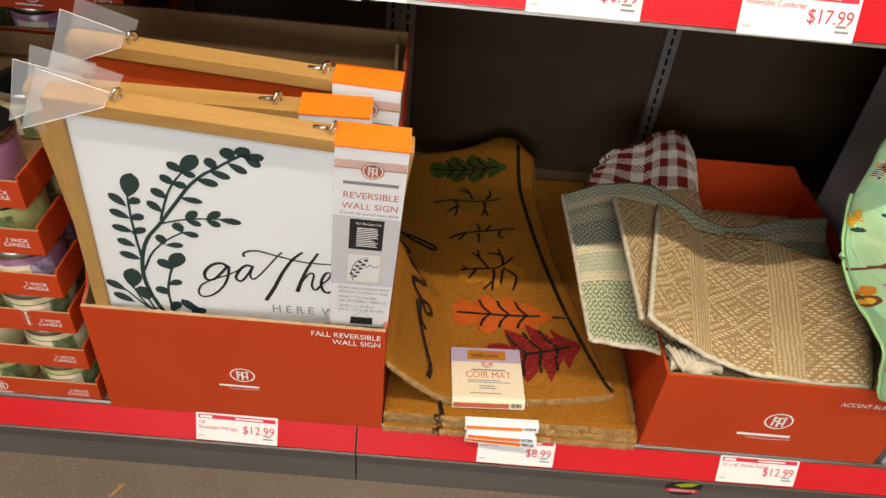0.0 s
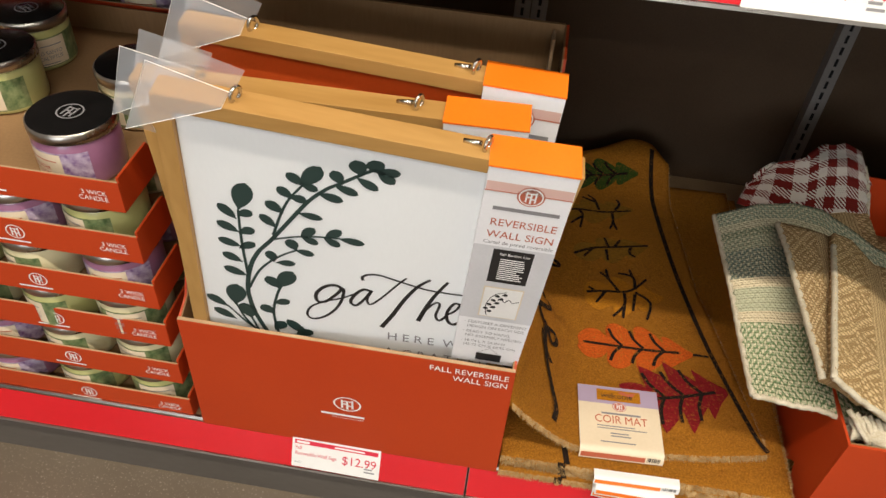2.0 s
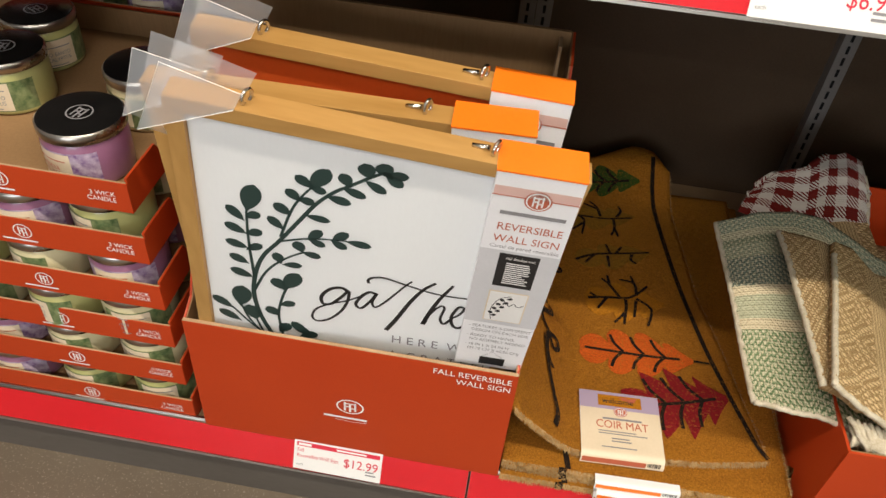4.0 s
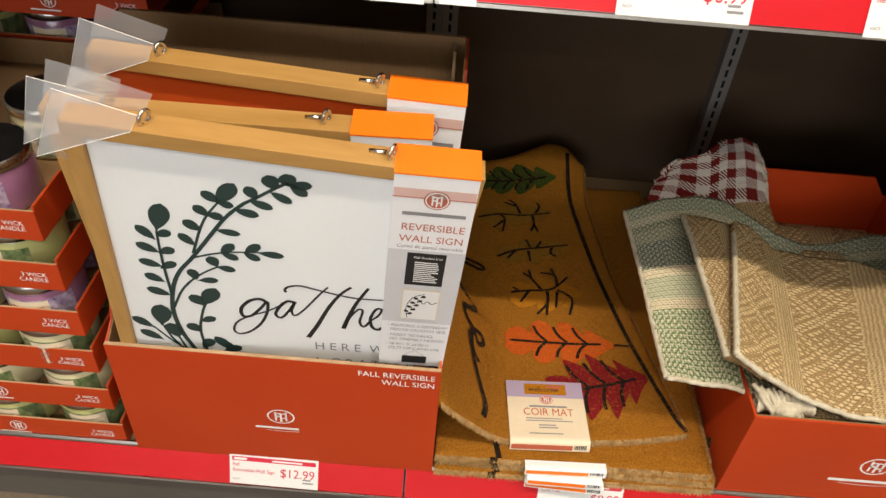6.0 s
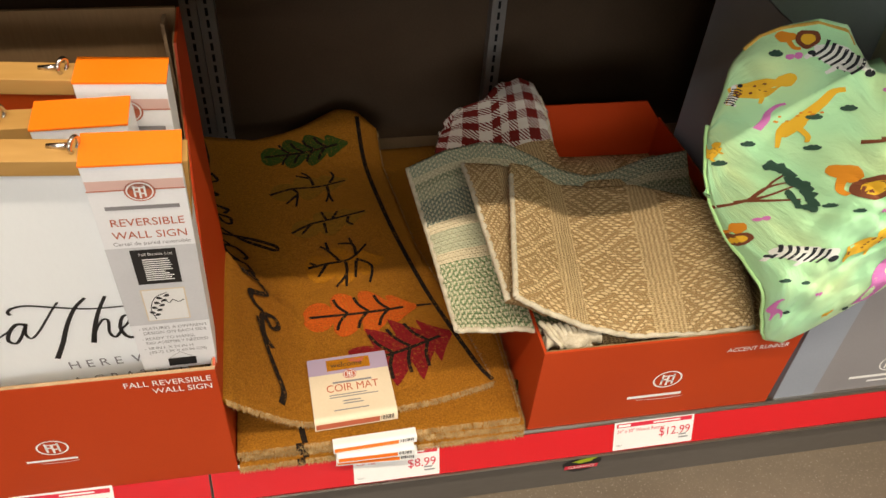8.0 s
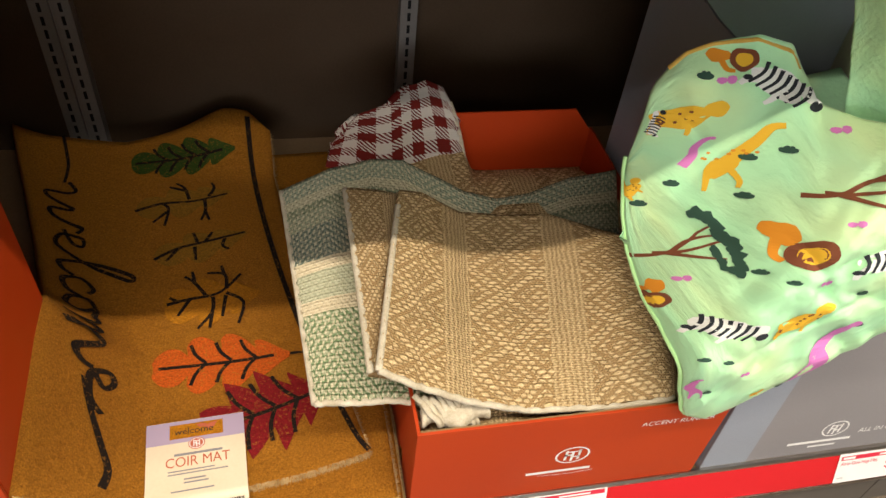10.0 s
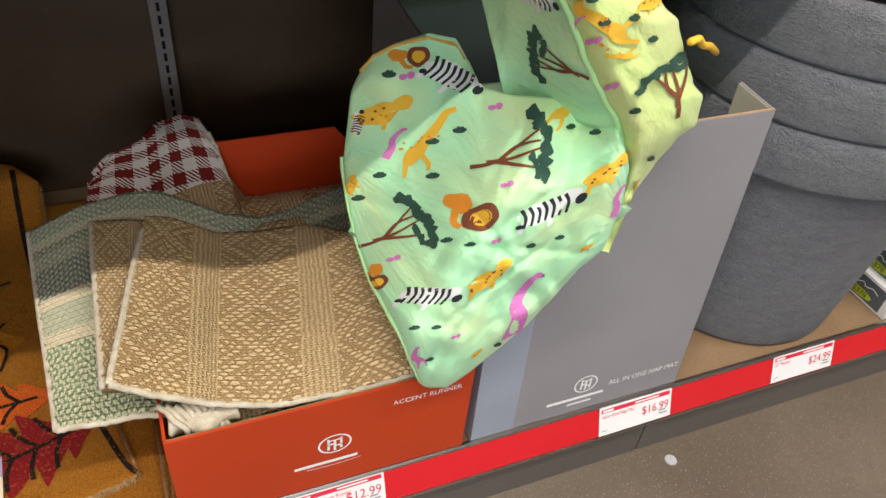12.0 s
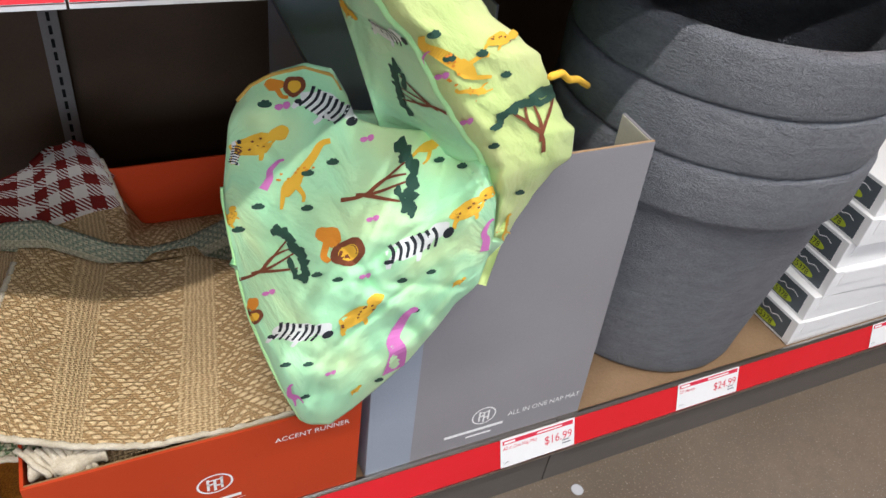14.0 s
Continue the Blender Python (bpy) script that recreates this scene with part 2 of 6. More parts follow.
def make_beige_weave():
    m, nt, b = base_mat("beige_jacquard_weave", 0.95, 0, 0.12)
    u, v, uv = uv_axes(nt, 0.0036)
    ground = stitch(nt, u, v, 0.0046, 0.0040)
    raised = math_node(nt, "SMOOTH_MIN", 1.0, math_node(nt, "MULTIPLY_ADD", stitch(nt, u, v, 0.0125, 0.0072), 2.8, -0.6), 0.2)
    raised = math_node(nt, "MAXIMUM", raised, 0.0)
    # diamonds and chevrons in wide bands, straight ribs between them
    dia = math_node(nt, "ABSOLUTE", math_node(nt, "SUBTRACT", tri_of(nt, u, 0.092), tri_of(nt, v, 0.092)))
    dia = math_node(nt, "FRACT", math_node(nt, "MULTIPLY", dia, 2.6))
    pat = math_node(nt, "LESS_THAN", dia, 0.55)
    band = wave_of(nt, math_node(nt, "ADD", u, 0.012), 0.148, 0.70)
    rib = wave_of(nt, u, 0.0075, 0.5)
    plainband = math_node(nt, "SUBTRACT", 1.0, band)
    ribs = math_node(nt, "MULTIPLY", plainband, math_node(nt, "MULTIPLY_ADD", math_node(nt, "SUBTRACT", 1.0, tri_of(nt, u, 0.0066)), 0.75, math_node(nt, "MULTIPLY", ground, 0.35)))
    lift = math_node(nt, "ADD", math_node(nt, "MULTIPLY", math_node(nt, "MULTIPLY", band, pat), raised), ribs)
    big = noise_of(nt, uv, 9, 3)
    col = mix_col(nt, ground, (0.27, 0.165, 0.066), (0.47, 0.31, 0.14))
    soft = math_node(nt, "MULTIPLY", lift, math_node(nt, "MULTIPLY_ADD", noise_of(nt, uv, 110, 3), 1.15, 0.2))
    col = mix_col(nt, soft, col, (0.86, 0.65, 0.36))
    col = mix_col(nt, math_node(nt, "MULTIPLY", big, 0.25), col, (0.45, 0.32, 0.19))
    nt.links.new(col, b.inputs["Base Color"])
    bump(nt, b, math_node(nt, "MULTIPLY_ADD", lift, 1.2, math_node(nt, "MULTIPLY", ground, 0.6)), 0.9, 0.0025)
    return m


def make_green_weave():
    m, nt, b = base_mat("green_banded_weave", 0.95, 0, 0.12)
    u, v, uv = uv_axes(nt)
    ground = stitch(nt, u, v, 0.0075, 0.0052)
    raised = stitch(nt, u, v, 0.0115, 0.0105)
    ramp = nt.nodes.new("ShaderNodeValToRGB")
    ramp.color_ramp.interpolation = "CONSTANT"
    stops = ((0.0, (0.10, 0.185, 0.07)), (0.10, (0.12, 0.21, 0.085)), (0.345, (0.62, 0.52, 0.34)), (0.40, (0.40, 0.41, 0.27)), (0.52, (0.62, 0.52, 0.34)), (0.575, (0.08, 0.125, 0.10)), (0.74, (0.22, 0.25, 0.16)), (0.82, (0.12, 0.16, 0.09)), (0.86, (0.40, 0.38, 0.25)), (0.91, (0.2, 0.25, 0.18)))
    for i, (p, c) in enumerate(stops):
        e = ramp.color_ramp.elements[0] if i == 0 else ramp.color_ramp.elements.new(p)
        e.position, e.color = p, rgb(c)
    ramp.color_ramp.elements[len(stops)].color = rgb((0.2, 0.25, 0.18))
    nt.links.new(math_node(nt, "DIVIDE", v, 0.42), ramp.inputs[0])
    lit = math_node(nt, "GREATER_THAN", raised, 0.55)
    zone = math_node(nt, "LESS_THAN", v, 0.145)
    col = mix_col(nt, math_node(nt, "MULTIPLY", ground, 0.32), ramp.outputs[0], (0.66, 0.60, 0.44))
    slant = wave_of(nt, math_node(nt, "ADD", math_node(nt, "MULTIPLY", tri_of(nt, u, 0.11), 0.055), v), 0.0125, 0.5)
    dash = math_node(nt, "MULTIPLY", slant, wave_of(nt, u, 0.0062, 0.62))
    upper = math_node(nt, "MULTIPLY", math_node(nt, "GREATER_THAN", v, 0.235), 0.55)
    col = mix_col(nt, math_node(nt, "MULTIPLY", dash, math_node(nt, "MAXIMUM", math_node(nt, "MULTIPLY", zone, 0.8), upper)), col, (0.70, 0.62, 0.42))
    col = mix_col(nt, math_node(nt, "MULTIPLY", lit, math_node(nt, "MULTIPLY_ADD", zone, 0.35, 0.1)), col, (0.80, 0.72, 0.52))
    nt.links.new(col, b.inputs["Base Color"])
    bump(nt, b, math_node(nt, "ADD", ground, raised), 0.9, 0.002)
    return m


def make_gingham():
    m, nt, b = base_mat("houndstooth_weave", 0.95, 0, 0.12)
    u, v, uv = uv_axes(nt, 0.0006)
    a, c = wave_of(nt, u, 0.049, 0.5), wave_of(nt, v, 0.049, 0.5)
    d = wave_of(nt, math_node(nt, "ADD", u, v), 0.0085, 0.5)
    both = math_node(nt, "MULTIPLY", a, c)
    one = math_node(nt, "SUBTRACT", math_node(nt, "MAXIMUM", a, c), both)
    f = math_node(nt, "ADD", both, math_node(nt, "MULTIPLY", one, d))
    g = stitch(nt, u, v, 0.004, 0.004)
    nt.links.new(mix_col(nt, f, (0.60, 0.55, 0.49), (0.15, 0.016, 0.012)), b.inputs["Base Color"])
    bump(nt, b, g, 0.8, 0.0012)
    return m


def make_fabric(name, c1, c2, c3):
    m, nt, b = base_mat(name, 0.85, 0, 0.2)
    c = nt.nodes.new("ShaderNodeTexCoord")
    v = c.outputs["UV"]
    blot, weave, crease = noise_of(nt, v, 7, 2), noise_of(nt, v, 900, 2), noise_of(nt, v, 26, 4)
    mr = nt.nodes.new("ShaderNodeMapRange")
    mr.inputs[1].default_value, mr.inputs[2].default_value = 0.42, 0.66
    nt.links.new(blot, mr.inputs[0])
    col = mix_col(nt, mr.outputs[0], c1, c2)
    col = mix_col(nt, math_node(nt, "MULTIPLY", crease, 0.25), col, c3)
    nt.links.new(col, b.inputs["Base Color"])
    b.inputs["Sheen Weight"].default_value = 0.15
    bump(nt, b, math_node(nt, "MULTIPLY_ADD", crease, 1.0, math_node(nt, "MULTIPLY_ADD", weave, 0.1, math_node(nt, "MULTIPLY", noise_of(nt, v, 75, 3, 0.6), 0.35))), 0.7, 0.007)
    return m


BEIGE_WEAVE, GREEN_WEAVE, GINGHAM = make_beige_weave(), make_green_weave(), make_gingham()
HEM = surface("cream_hem_yarn", (0.40, 0.33, 0.22), (0.66, 0.60, 0.47), 0.95, 500, 60, 0.7, 0.0015)
MINT = make_fabric("mint_cotton_print", (0.44, 0.82, 0.46), (0.66, 0.87, 0.43), (0.52, 0.86, 0.58))
LEMON = make_fabric("lemon_cotton_print", (0.60, 0.73, 0.25), (0.67, 0.73, 0.30), (0.56, 0.74, 0.32))
PIPING = make_fabric("mint_piping", (0.42, 0.80, 0.36), (0.58, 0.82, 0.34), (0.46, 0.8, 0.4))
HEM_OCHRE = surface("ochre_hem_cotton", (0.50, 0.30, 0.05), (0.64, 0.42, 0.09), 0.9, 400, 40, 0.2, 0.0006)
PRINT_ORANGE = plain("print_orange", (0.72, 0.27, 0.015), 0.85)
PRINT_YELLOW = plain("print_yellow", (0.82, 0.48, 0.03), 0.85)
PRINT_BROWN = plain("print_brown", (0.19, 0.055, 0.02), 0.85)
PRINT_PINK = plain("print_pink", (0.66, 0.20, 0.52), 0.85)
PRINT_BLACK = plain("print_black", (0.015, 0.02, 0.025), 0.85)
PRINT_WHITE = plain("print_white", (0.8, 0.82, 0.78), 0.85)
PRINT_LEAF = plain("print_leaf", (0.025, 0.075, 0.05), 0.85)


def make_planter():
    m, nt, b = base_mat("rough_grey_resin", 0.6, 0, 0.4)
    v = coords(nt, "Object", (1, 1, 2.6))
    a, c, d = noise_of(nt, v, 26, 5, 0.62), noise_of(nt, v, 150, 4, 0.7), noise_of(nt, coords(nt), 5, 3)
    col = mix_col(nt, math_node(nt, "MULTIPLY_ADD", c, 0.8, math_node(nt, "MULTIPLY_ADD", a, 0.6, -0.25)), (0.10, 0.107, 0.125), (0.46, 0.47, 0.50))
    col = mix_col(nt, math_node(nt, "MULTIPLY", d, 0.3), col, (0.17, 0.177, 0.195))
    nt.links.new(col, b.inputs["Base Color"])
    nt.links.new(math_node(nt, "MULTIPLY_ADD", c, 0.35, 0.36), b.inputs["Roughness"])
    bump(nt, b, math_node(nt, "MULTIPLY_ADD", a, 1.2, math_node(nt, "MULTIPLY", c, 1.1)), 1.0, 0.013)
    return m


PLANTER = make_planter()
WAX = {
    "purple": surface("mauve_wax_glass", (0.26, 0.105, 0.19), (0.33, 0.14, 0.24), 0.3, 60, 9, 0.0, coat=0.8, spread=0.05),
    "green": surface("sage_wax_glass", (0.42, 0.42, 0.15), (0.50, 0.48, 0.20), 0.3, 60, 9, 0.0, coat=0.8, spread=0.05),
    "cream": surface("cream_wax_glass", (0.58, 0.52, 0.30), (0.66, 0.58, 0.36), 0.3, 60, 9, 0.0, coat=0.8, spread=0.05),
}


# ---- mesh helpers ----
def root_of(ob):
    while ob.parent:
        ob = ob.parent
    return ob


def thing(name, label, category, at=(0, 0, 0), group="", kind=""):
    ob = new(name)
    ob.location = at
    ob["at"] = list(at)
    return tagged(ob, label, category, group, kind)


PRINTS = {"heading_print", "small_print", "printed_mark", "small_lettering", "product_lettering", "picture_print", "small_drawing", "vein_drawing"}


def part(name, bm, material, parent=None, label="", smooth=False):
    """Links a bmesh, given in the world's metres, as one mesh under a thing or a part."""
    if parent is not None:
        at = Vector(root_of(parent)["at"])
        bmesh.ops.translate(bm, verts=bm.verts, vec=-at)
    me = bpy.data.meshes.new(name)
    bm.to_mesh(me)
    bm.free()
    me.materials.append(material)
    if smooth:
        me.shade_smooth()
    ob = new(name, me)
    if parent is not None:
        ob.parent = parent
    return tagged(ob, label, "", "", "stuff" if name in PRINTS else "")


def add_box(bm, a, b, m=None, bevel=0.0):
    mat = Matrix.LocRotScale([(p + q) / 2 for p, q in zip(a, b)], None, [q - p for p, q in zip(a, b)])
    geo = bmesh.ops.create_cube(bm, size=1, matrix=(m @ mat) if m else mat)
    if bevel:
        edges = {e for v in geo["verts"] for e in v.link_edges}
        bmesh.ops.bevel(bm, geom=list(edges), offset=bevel, segments=2, affect="EDGES", profile=0.7)
    return bm


def boxed(a, b, bevel=0.0, m=None):
    return add_box(bmesh.new(), a, b, m, bevel)


def prism(profile, axis, a, b):
    """A closed outline of (p, q) pairs drawn out along an axis from a to b."""
    bm = bmesh.new()
    put = {"x": lambda p, q, s: (s, p, q), "y": lambda p, q, s: (p, s, q), "z": lambda p, q, s: (p, q, s)}[axis]
    ends = [[bm.verts.new(put(p, q, s)) for p, q in profile] for s in (a, b)]
    n = len(profile)
    for i in range(n):
        bm.faces.new((ends[0][i], ends[0][(i + 1) % n], ends[1][(i + 1) % n], ends[1][i]))
    bm.faces.new(ends[0][::-1])
    bm.faces.new(ends[1])
    bmesh.ops.recalc_face_normals(bm, faces=bm.faces)
    return bm


def lathe(profile, at, seg=64):
    bm = bmesh.new()
    rings = []
    for r, z in profile:
        rings.append([bm.verts.new((at[0] + r * math.cos(6.28319 * i / seg), at[1] + r * math.sin(6.28319 * i / seg), at[2] + z)) for i in range(seg)] if r > 1e-5 else [bm.verts.new((at[0], at[1], at[2] + z))])
    for a, b in zip(rings, rings[1:]):
        for i in range(seg):
            j = (i + 1) % seg
            if len(a) == 1 and len(b) == 1:
                continue
            if len(a) == 1:
                bm.faces.new((a[0], b[j], b[i]))
            elif len(b) == 1:
                bm.faces.new((a[i], a[j], b[0]))
            else:
                bm.faces.new((a[i], a[j], b[j], b[i]))
    bmesh.ops.recalc_face_normals(bm, faces=bm.faces)
    return bm


def tube(points, r, seg=6, closed=False):
    bm = bmesh.new()
    pts = [Vector(p) for p in points]
    rings = []
    for i, p in enumerate(pts):
        a = pts[i - 1] if (i or closed) else pts[i]
        b = pts[(i + 1) % len(pts)] if (i + 1 < len(pts) or closed) else pts[i]
        d = (b - a).normalized()
        s = d.cross(Vector((0.31, 0.17, 0.93))).normalized()
        t = d.cross(s)
        rings.append([bm.verts.new(p + r * (s * math.cos(6.28319 * k / seg) + t * math.sin(6.28319 * k / seg))) for k in range(seg)])
    pairs = list(zip(rings, rings[1:])) + ([(rings[-1], rings[0])] if closed else [])
    for a, b in pairs:
        for k in range(seg):
            bm.faces.new((a[k], a[(k + 1) % seg], b[(k + 1) % seg], b[k]))
    if not closed:
        bm.faces.new(rings[0][::-1])
        bm.faces.new(rings[-1])
    bmesh.ops.recalc_face_normals(bm, faces=bm.faces)
    return bm


def sheet(fn, nu, nv, size, thick):
    """A cloth or card: fn(u, v) gives its upper face for u, v from 0 to 1; it gets UVs in metres and a back."""
    bm = bmesh.new()
    uv = bm.loops.layers.uv.new("UVMap")
    top = [[Vector(fn(i / nu, j / nv)) for i in range(nu + 1)] for j in range(nv + 1)]
    up, low = [], []
    for j in range(nv + 1):
        up.append([]), low.append([])
        for i in range(nu + 1):
            du = top[j][min(i + 1, nu)] - top[j][max(i - 1, 0)]
            dv = top[min(j + 1, nv)][i] - top[max(j - 1, 0)][i]
            n = du.cross(dv).normalized()
            up[j].append(bm.verts.new(top[j][i]))
            low[j].append(bm.verts.new(top[j][i] - n * thick))

    def quad(vs, ij):
        f = bm.faces.new(vs)
        f.smooth = True
        for loop, (i, j) in zip(f.loops, ij):
            loop[uv].uv = (i / nu * size[0], j / nv * size[1])
    for j in range(nv):
        for i in range(nu):
            ij = ((i, j), (i + 1, j), (i + 1, j + 1), (i, j + 1))
            quad([up[b][a] for a, b in ij], ij)
            quad([low[b][a] for a, b in ij[::-1]], ij[::-1])
    rim = [(i, 0) for i in range(nu)] + [(nu, j) for j in range(nv)] + [(i, nv) for i in range(nu, 0, -1)] + [(0, j) for j in range(nv, 0, -1)]
    for a, b in zip(rim, rim[1:] + rim[:1]):
        quad([up[b[1]][b[0]], up[a[1]][a[0]], low[a[1]][a[0]], low[b[1]][b[0]]], (b, a, a, b))
    return bm


def lerp_rows(rows, x):
    """Smooth value at x from rows of (x, value)."""
    if x <= rows[0][0]:
        return rows[0][1]
    for (a, p), (b, q) in zip(rows, rows[1:]):
        if x <= b:
            t = (x - a) / (b - a)
            t = t * t * (3 - 2 * t) * 0.4 + t * 0.6
            return p + (q - p) * t
    return rows[-1][1]


# ---- flat print: drawn in two dimensions, then laid on a surface ----
def spline(pts, steps=6):
    out = []
    n = len(pts)
    for i in range(n - 1):
        p0, p1, p2, p3 = (Vector(pts[max(0, min(n - 1, k))]) for k in (i - 1, i, i + 1, i + 2))
        for s in range(steps):
            t = s / steps
            out.append(0.5 * ((2 * p1) + (p2 - p0) * t + (2 * p0 - 5 * p1 + 4 * p2 - p3) * t * t + (3 * p1 - p0 - 3 * p2 + p3) * t ** 3))
    out.append(Vector(pts[-1]))
    return out


def stroke(bm, pts, w0, w1=None, steps=6):
    """A pen stroke whose width goes from w0 to w1."""
    w1 = w0 if w1 is None else w1
    line = spline([(p[0], p[1]) for p in pts], steps)
    last = None
    for i, p in enumerate(line):
        d = (line[min(i + 1, len(line) - 1)] - line[max(i - 1, 0)])
        d = d.normalized() if d.length > 1e-9 else Vector((1, 0))
        w = (w0 + (w1 - w0) * i / (len(line) - 1)) / 2
        s = Vector((-d.y, d.x)) * w
        pair = (bm.verts.new((*(p + s), 0)), bm.verts.new((*(p - s), 0)))
        if last:
            bm.faces.new((last[0], last[1], pair[1], pair[0]))
        last = pair
    return bm


def blob(bm, cx, cy, rx, ry, turn=0.0, wobble=0.0, n=16, seed=0, rings=2):
    """A filled round shape with an uneven edge."""
    ca, sa = math.cos(turn), math.sin(turn)
    mid = bm.verts.new((cx, cy, 0))
    last = None
    for k in range(1, rings + 1):
        ring = []
        for i in range(n):
            a = 6.28319 * i / n
            w = 1 + wobble * math.sin(3 * a + seed * 1.7) + wobble * 0.7 * math.sin(5 * a + seed * 2.9)
            x, y = rx * w * math.cos(a) * k / rings, ry * w * math.sin(a) * k / rings
            ring.append(bm.verts.new((cx + x * ca - y * sa, cy + x * sa + y * ca, 0)))
        for i in range(n):
            j = (i + 1) % n
            bm.faces.new((mid, ring[i], ring[j]) if last is None else (last[i], ring[i], ring[j], last[j]))
        last = ring
    return bm


def leaf(bm, x, y, turn, length, width):
    """A plain leaf shape that starts at x, y."""
    n = 10
    ca, sa = math.cos(turn), math.sin(turn)
    left, right = [], []
    for i in range(n + 1):
        s = i / n
        w = width / 2 * (min(1.0, 1.06 * math.sin(math.pi * max(0.0, s - 0.08) / 0.92) ** 0.6 * (0.62 + 0.46 * s)) if s > 0.08 else 0.0) + 0.0006
        for side, sign in ((left, 1), (right, -1)):
            p, q = s * length, w * sign
            side.append(bm.verts.new((x + p * ca - q * sa, y + p * sa + q * ca, 0)))
    for i in range(n):
        bm.faces.new((left[i], right[i], right[i + 1], left[i + 1]))
    return bm


def rect(bm, x0, y0, x1, y1, cuts=1):
    for i in range(cuts):
        a, b = x0 + (x1 - x0) * i / cuts, x0 + (x1 - x0) * (i + 1) / cuts
        bm.faces.new([bm.verts.new((p, q, 0)) for p, q in ((a, y0), (b, y0), (b, y1), (a, y1))])
    return bm


def ring2(bm, cx, cy, r, w, squash=1.0, n=28):
    pts = [[bm.verts.new((cx + k * math.cos(6.28319 * i / n), cy + k * squash * math.sin(6.28319 * i / n), 0)) for i in range(n)] for k in (r, r - w)]
    for i in range(n):
        j = (i + 1) % n
        bm.faces.new((pts[0][i], pts[0][j], pts[1][j], pts[1][i]))
    return bm


WORDS = {}


def words(bm, text, x, y, size, align="LEFT", squeeze=1.0):
    """Printed words with their base line at y."""
    key = (text, align)
    if key not in WORDS:
        cu = bpy.data.curves.new("words", "FONT")
        cu.body, cu.align_x, cu.resolution_u = text, align, 3
        ob = bpy.data.objects.new("words", cu)
        me = bpy.data.meshes.new_from_object(ob)
        WORDS[key] = ([tuple(v.co) for v in me.vertices], [tuple(p.vertices) for p in me.polygons])
        bpy.data.objects.remove(ob)
        bpy.data.meshes.remove(me)
        bpy.data.curves.remove(cu)
    vs, fs = WORDS[key]
    made = [bm.verts.new((x + v[0] * size * squeeze, y + v[1] * size, 0)) for v in vs]
    for f in fs:
        try:
            bm.faces.new([made[i] for i in f])
        except ValueError:
            pass
    return bm


def emblem(bm, cx, cy, r, squash=1.0):
    """A plain round mark: a ring with upright and cross bars."""
    ring2(bm, cx, cy, r, r * 0.12, squash)
    for a, b, c, d in ((-0.45, -0.6, -0.3, 0.6), (0.3, -0.6, 0.45, 0.6), (-0.08, -0.75, 0.08, 0.35), (-0.45, -0.08, -0.05, 0.1), (0.05, -0.3, 0.45, -0.14), (-0.3, 0.35, 0.45, 0.48)):
        rect(bm, cx + a * r, cy + b * r * squash, cx + c * r, cy + d * r * squash)
    return bm


def bars(bm, x, y, w, h, n, gap, seed=1):
    """Lines of small print that cannot be read."""
    rnd = random.Random(seed)
    for i in range(n):
        rect(bm, x, y - i * gap, x + w * rnd.uniform(0.7, 1.0), y - i * gap + h)
    return bm


def plane_map(origin, ux, uy):
    o, a, b = Vector(origin), Vector(ux), Vector(uy)
    return lambda u, v: o + a * u + b * v


def laid(bm, fn):
    """Moves a flat drawing onto a surface."""
    for v in bm.verts:
        v.co = fn(v.co.x, v.co.y)
    bm.normal_update()
    return bm


# ---- the setting ----
def setting(name, a, b, material, label):
    return tagged(part(name, boxed(a, b), material), label, name.split("_")[0], "", "structure")


setting("floor", (-7, -8, -0.1), (9, 2.2, 0), CONCRETE, "sealed brown-grey concrete shop floor with stains")
setting("ceiling", (-7, -8, 3.7), (9, 2.2, 3.8), WALL_PAINT, "plain painted ceiling above the shop")
setting("wall_north", (-7, 2.2, 0), (9, 2.3, 3.7), WALL_PAINT, "plain painted wall behind the shelving")
setting("wall_south", (-7, -8.1, 0), (9, -8, 3.7), WALL_PAINT, "plain painted wall across the aisle")
setting("wall_west", (-7.1, -8, 0), (-7, 2.2, 3.7), WALL_PAINT, "plain painted end wall of the shop")
setting("wall_east", (9, -8, 0), (9.1, 2.2, 3.7), WALL_PAINT, "plain painted end wall of the shop")

# ---- shelving ----
DECK_Z, BAY = 0.152, 1.285
RAIL_TOP, RAIL_LOW = Vector((0, 0.0, 0.158)), Vector((0, -0.022, 0.098))
shelving = thing("shelving_unit", "long steel shelving unit with red price rails and taupe back panels", "shelving", (0, 0.4, 0))


def upright(x):
    """A channel with a row of slots cut through its face."""
    bm = bmesh.new()
    w, y, z0, z1, pitch = 0.032, 0.828, 0.1, 2.1, 0.0254
    xs = (x - w / 2, x - 0.003, x + 0.003, x + w / 2)
    zs, z = [z0], z0 + 0.006
    while z < z1 - 0.03:
        zs += [z, z + 0.017]
        z += pitch
    zs.append(z1)
    for j in range(len(zs) - 1):
        for i in range(3):
            if i == 1 and j % 2 == 1:
                continue
            bm.faces.new([bm.verts.new((p, y, q)) for p, q in ((xs[i], zs[j]), (xs[i + 1], zs[j]), (xs[i + 1], zs[j + 1]), (xs[i], zs[j + 1]))])
    for xx in (xs[0], xs[3]):
        bm.faces.new([bm.verts.new((xx, yy, q)) for yy, q in ((y, z0), (y + 0.03, z0), (y + 0.03, z1), (y, z1))])
    bmesh.ops.remove_doubles(bm, verts=bm.verts, dist=1e-5)
    ob = part("upright", bm, UPRIGHT, shelving, "grey slotted steel upright")
    # added black strip behind the slots, giving their inner shade as colour
    part("slot_shade_strip", boxed((x - 0.008, y + 0.012, z0), (x + 0.008, y + 0.014, z1)), SLOT_SHADE, ob)


